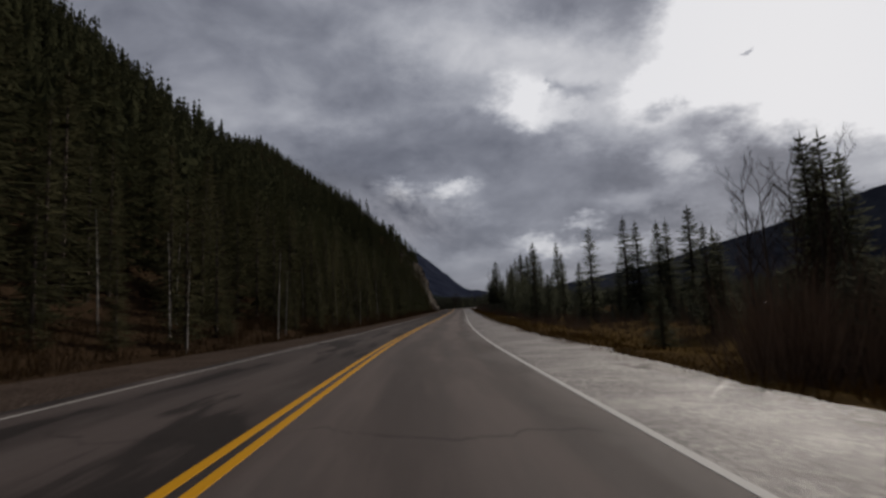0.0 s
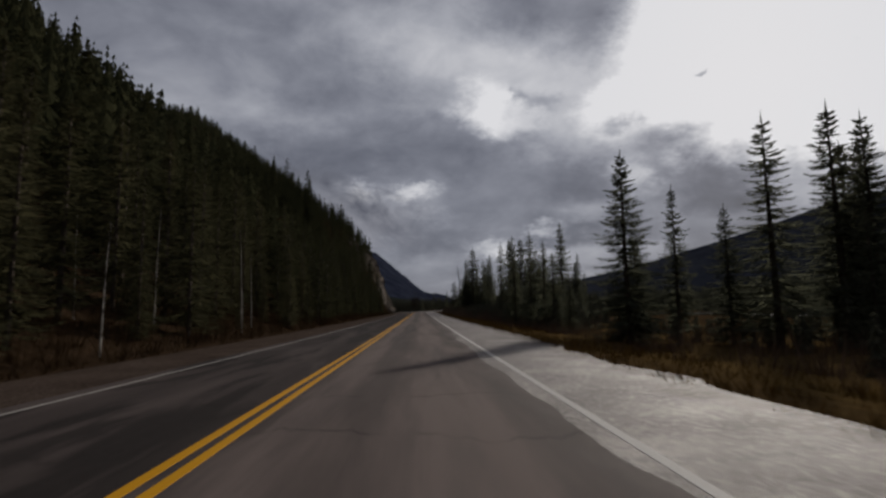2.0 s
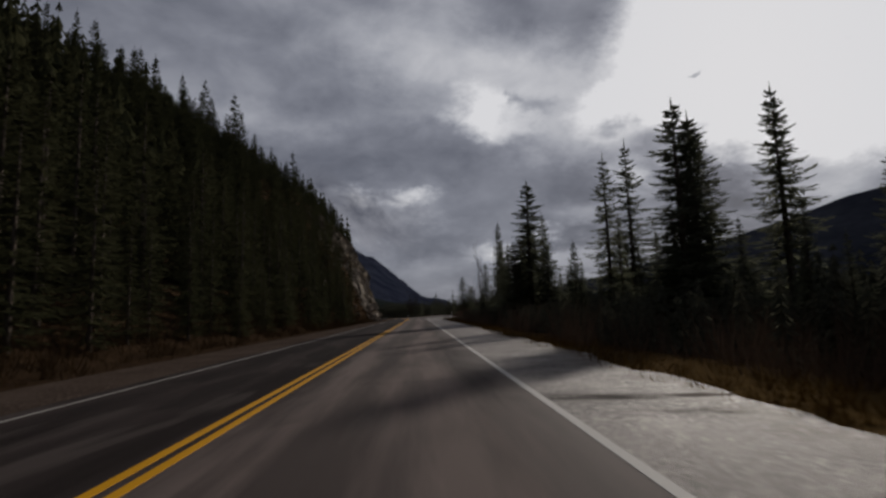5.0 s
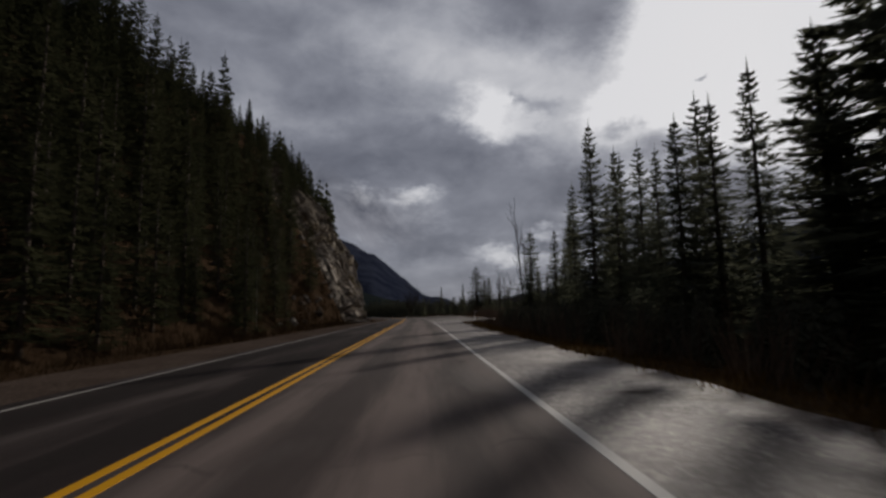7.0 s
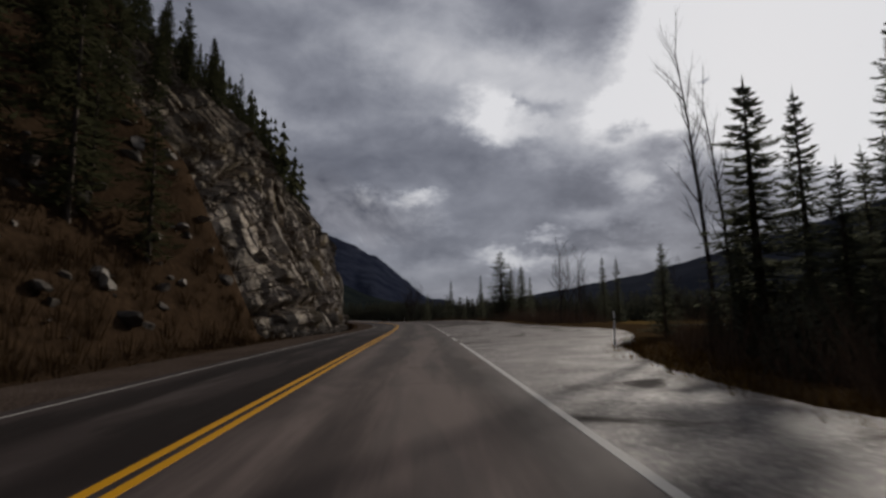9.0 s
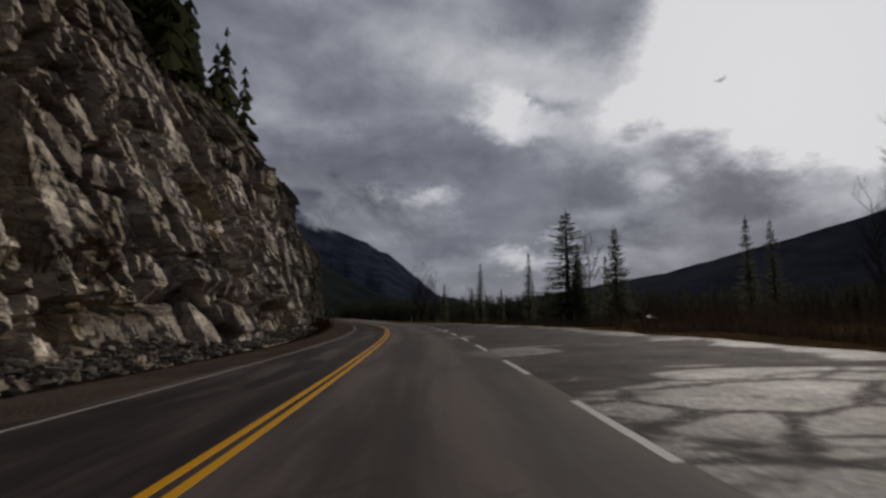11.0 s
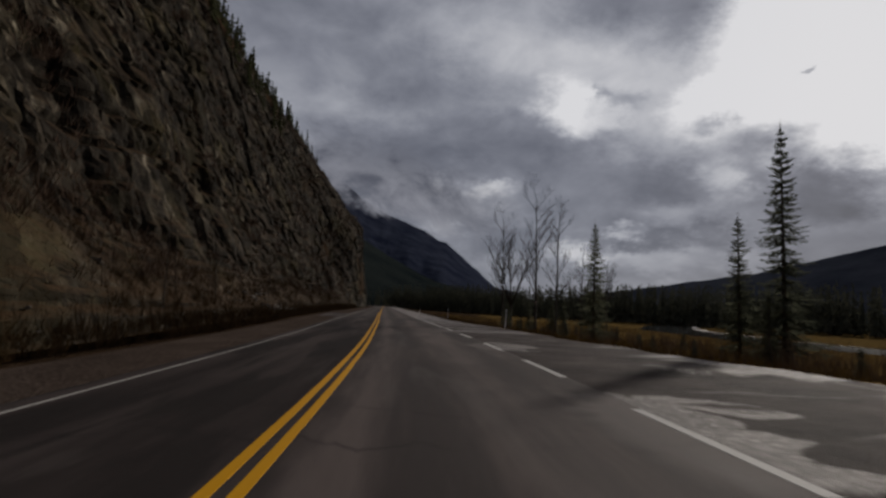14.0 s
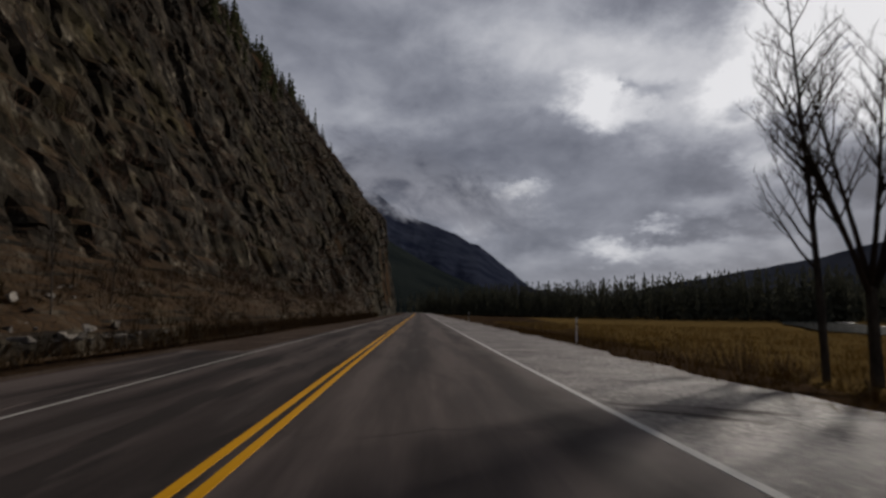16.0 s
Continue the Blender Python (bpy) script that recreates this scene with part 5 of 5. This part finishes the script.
M_RUBBLE = rubble_material()
M_DEBRIS = leaf_material("small_broken_stone", (0.035, 0.029, 0.024), (0.20, 0.175, 0.145), 0.0, 0.0)
ROCKS = [rock_mesh(k) for k in range(5)]


def drop_rock(r, x, y, size, label, group, raised=0.0):
    z = float(ground_z(x, y)) - 0.10 + size * 0.22 + raised
    ob = thing("rock", r.choice(ROCKS), None, label, "rock", group, at=pose(x, y, z, r.uniform(-25, 25), r.uniform(-25, 25), r.uniform(0, 360)) @ Matrix.Diagonal((size * r.uniform(0.8, 1.6), size, size * r.uniform(0.35, 0.8), 1)))
    return ob


def build_rocks():
    r = random.Random(17)
    for k in range(92):
        y = r.uniform(226, 300)
        d = float(np.interp(y, LY, L_FOOT)) - r.uniform(0.1, 1.6) ** 1.3 + 0.5
        drop_rock(r, float(road_x(y)) - d, y, r.choice((0.12, 0.16, 0.2, 0.2, 0.28, 0.4)), "angular grey rock fallen at the foot of the cut face", "rocks below the face")
    for k in range(70):
        y = 345 + r.gauss(0, 3.6)
        d = 12.0 + r.gauss(0, 1.3)
        drop_rock(r, float(road_x(y)) - d, y, r.choice((0.14, 0.18, 0.25, 0.35, 0.5, 0.65)), "pale broken rock in a slide beside the shoulder", "rock slide", 0.12)
    for k in range(30):
        y = r.uniform(300, 420)
        d = r.uniform(9.5, 15)
        drop_rock(r, float(road_x(y)) - d, y, r.choice((0.2, 0.3, 0.45)), "small grey rock lying in the dead grass", "scattered rocks")
    for k in range(72):
        y = r.uniform(178, 226)
        d = r.uniform(8.8, 17.0)
        drop_rock(r, float(road_x(y)) - d, y, r.choice((0.2, 0.3, 0.4, 0.6, 0.9, 1.2)), "rock sticking out of the brown earth bank", "rocks in the bank")


def build_outcrops():
    r = random.Random(29)
    for k in range(30):
        y = r.uniform(204, 224)
        d = r.uniform(9.6, 17.5)
        drop_rock(r, float(road_x(y)) - d, y, r.uniform(0.6, 1.6), "pale ledge of rock breaking through the brown bank", "outcrops in the bank", -0.1)


build_rocks()
build_outcrops()


def build_debris():
    """Broken stone too small to count, heaped along the foot of the cut."""
    r = np.random.RandomState(61)
    bm = bmesh.new()
    bmesh.ops.create_icosphere(bm, subdivisions=1, radius=0.5)
    base = np.array([v.co[:] for v in bm.verts])
    tris = np.array([[v.index for v in f.verts] for f in bm.faces])
    bm.free()
    verts, faces = [], []
    for k in range(2600):
        y = r.uniform(224, 301)
        heap = max(0.15, 0.6 + 0.9 * noise.noise(Vector((y / 5.0, 1.0, 9.0))))
        back = r.rand()
        d = float(np.interp(y, LY, L_FOOT)) + 0.7 - 2.0 * (1 - back)
        size = 0.10 + 0.34 * r.rand() ** 3
        x = float(road_x(y)) - d
        z = float(road_z(y)) - 7 * float(bank(y)) + heap * back - 0.02
        v = base + r.uniform(-0.16, 0.16, base.shape)
        v = v * (size * r.uniform(0.7, 1.4), size * r.uniform(0.7, 1.4), size * r.uniform(0.4, 0.8)) + (x, y, z)
        faces.append(tris + len(verts) * len(base))
        verts.append(v)
    thing("rock_debris", mesh_of("rock_debris", np.concatenate(verts), np.concatenate(faces).tolist()), M_DEBRIS, "broken brown and grey stones heaped below the cut face", "rubble", kind="stuff")


build_debris()

# ---- small road furniture ----


def plain_material(name, col, roughness=0.75):
    m, n = material(name)
    t = n.noise(place(n), 9.0, 5.0, 0.7)
    finish(n, n.mix(n.ramp(t, (0.35, 0.0), (0.75, 0.5)), col, tuple(c * 0.55 for c in col)), roughness, t, 0.003, 0.3, 0.08)
    return m


M_POST, M_BAND = plain_material("white_plastic", (0.85, 0.85, 0.83)), plain_material("dark_band", (0.03, 0.03, 0.03))
M_BIN, M_LID = plain_material("dark_brown_steel", (0.045, 0.038, 0.030)), plain_material("pale_steel_lid", (0.34, 0.34, 0.33))


def box_mesh(name, sx, sy, sz, bevel, taper=1.0):
    bm = bmesh.new()
    bmesh.ops.create_cube(bm, size=1.0)
    for v in bm.verts:
        k = taper if v.co.z > 0 else 1.0
        v.co = Vector((v.co.x * sx * k, v.co.y * sy * k, (v.co.z + 0.5) * sz))
    bmesh.ops.bevel(bm, geom=bm.edges[:], offset=bevel, segments=2, affect="EDGES")
    me = bpy.data.meshes.new(name)
    bm.to_mesh(me)
    bm.free()
    return me


def marker_post(y, u, tall):
    x = float(road_x(y)) + u
    ob = tagged(new("marker_post"), "slim white roadside marker post with a dark band", "marker post", "marker posts")
    ob.matrix_world = pose(x, y, float(ground_z(x, y)) - 0.12, 0, 1.5, 12)
    part("post", box_mesh("post", 0.058, 0.04, tall, 0.012, 0.92), M_POST, ob)
    part("band", box_mesh("band", 0.062, 0.044, 0.07, 0.004, 1.0), M_BAND, ob, "dark reflector band", pose(0, 0, tall - 0.30))


for y, u, tall in ((201.8, 8.3, 1.2), (320.0, 7.7, 1.25), (352, 8.2, 1.1), (398, 8.0, 1.1)):
    marker_post(y, u, tall)


def litter_bin(x, y):
    ob = tagged(new("litter_bin"), "dark steel bear-proof litter bin with a pale sloping lid", "litter bin")
    ob.matrix_world = pose(x, y, float(ground_z(x, y)) - 0.10, 0, 0, 35)
    part("body", box_mesh("body", 0.85, 0.75, 1.05, 0.03, 0.97), M_BIN, ob)
    part("lid", box_mesh("lid", 0.92, 0.82, 0.09, 0.025, 0.96), M_LID, ob, "pale steel lid", pose(0, 0, 1.05, 12, 0, 0))
    part("door", box_mesh("door", 0.62, 0.03, 0.42, 0.01, 1.0), M_BIN, ob, "dark flap", pose(0, -0.385, 0.52))


litter_bin(26.4, 272.6)

# ---- river ----


def build_river():
    ys = np.linspace(20, 540, 120)
    cx = river_x(ys)
    verts = []
    for y, x in zip(ys, cx):
        w = 7.0 + 2.5 * noise.noise(Vector((y / 30, 0, 5)))
        for k in (-1, -0.5, 0, 0.5, 1):
            verts.append((x + k * w, y, float(ground_z(x, y)) + 0.16))
    m, n = material("river_water")
    p = place(n)
    rip = n.noise(n.vec("MULTIPLY", p, (1.0, 0.6, 1.0)), 1.4, 4.0, 0.6)
    finish(n, (0.020, 0.024, 0.026), 0.08, rip, 0.04, 0.35, 0.6)
    thing("water", mesh_of("water", verts, grid_faces(len(ys), 5), smooth=True), m, "shallow grey river reflecting the bright sky", "river", kind="structure")


build_river()


def build_gravel_bars():
    """Pale gravel left dry beside the river."""
    ys = np.linspace(60, 470, 206)
    cx = river_x(ys)
    for name, side in (("gravel_bar", 1),):
        verts = []
        for y, x in zip(ys, cx):
            w = max(0.2, 2.5 + 6.0 * noise.noise(Vector((y / 24, side, 2.0))))
            for k in (0, 0.33, 0.66, 1.0):
                verts.append((x + side * (6.0 + k * w), y, float(ground_z(x, y)) + 0.22 - 0.12 * k + 0.05 * noise.noise(Vector((y, k * 3, 1)))))
        faces = grid_faces(len(ys), 4)
        thing(name, mesh_of(name, verts, faces if side > 0 else [tuple(reversed(f)) for f in faces], smooth=True), M_BAR, "pale dry gravel bar along the river", "gravel bar", kind="structure")


M_BAR = plain_material("pale_river_gravel", (0.42, 0.40, 0.37), 0.9)
build_gravel_bars()


def build_snags():
    r = random.Random(23)
    for y, d, s, lean in ((330, 13.5, 0.75, 6), (347.5, 13.0, 0.62, 3), (352, 13.4, 0.5, -4), (318, 12.6, 0.7, -3), (322, 13.6, 0.6, 4), (338, 14.5, 0.55, 2)):
        make_tree("dead_tree", BARE[2], "thin dead pale tree on the rocky bank", "dead trees on the bank", float(road_x(y)) - d, y, s, r.uniform(0, 360), 0.8, lean=lean)


build_snags()
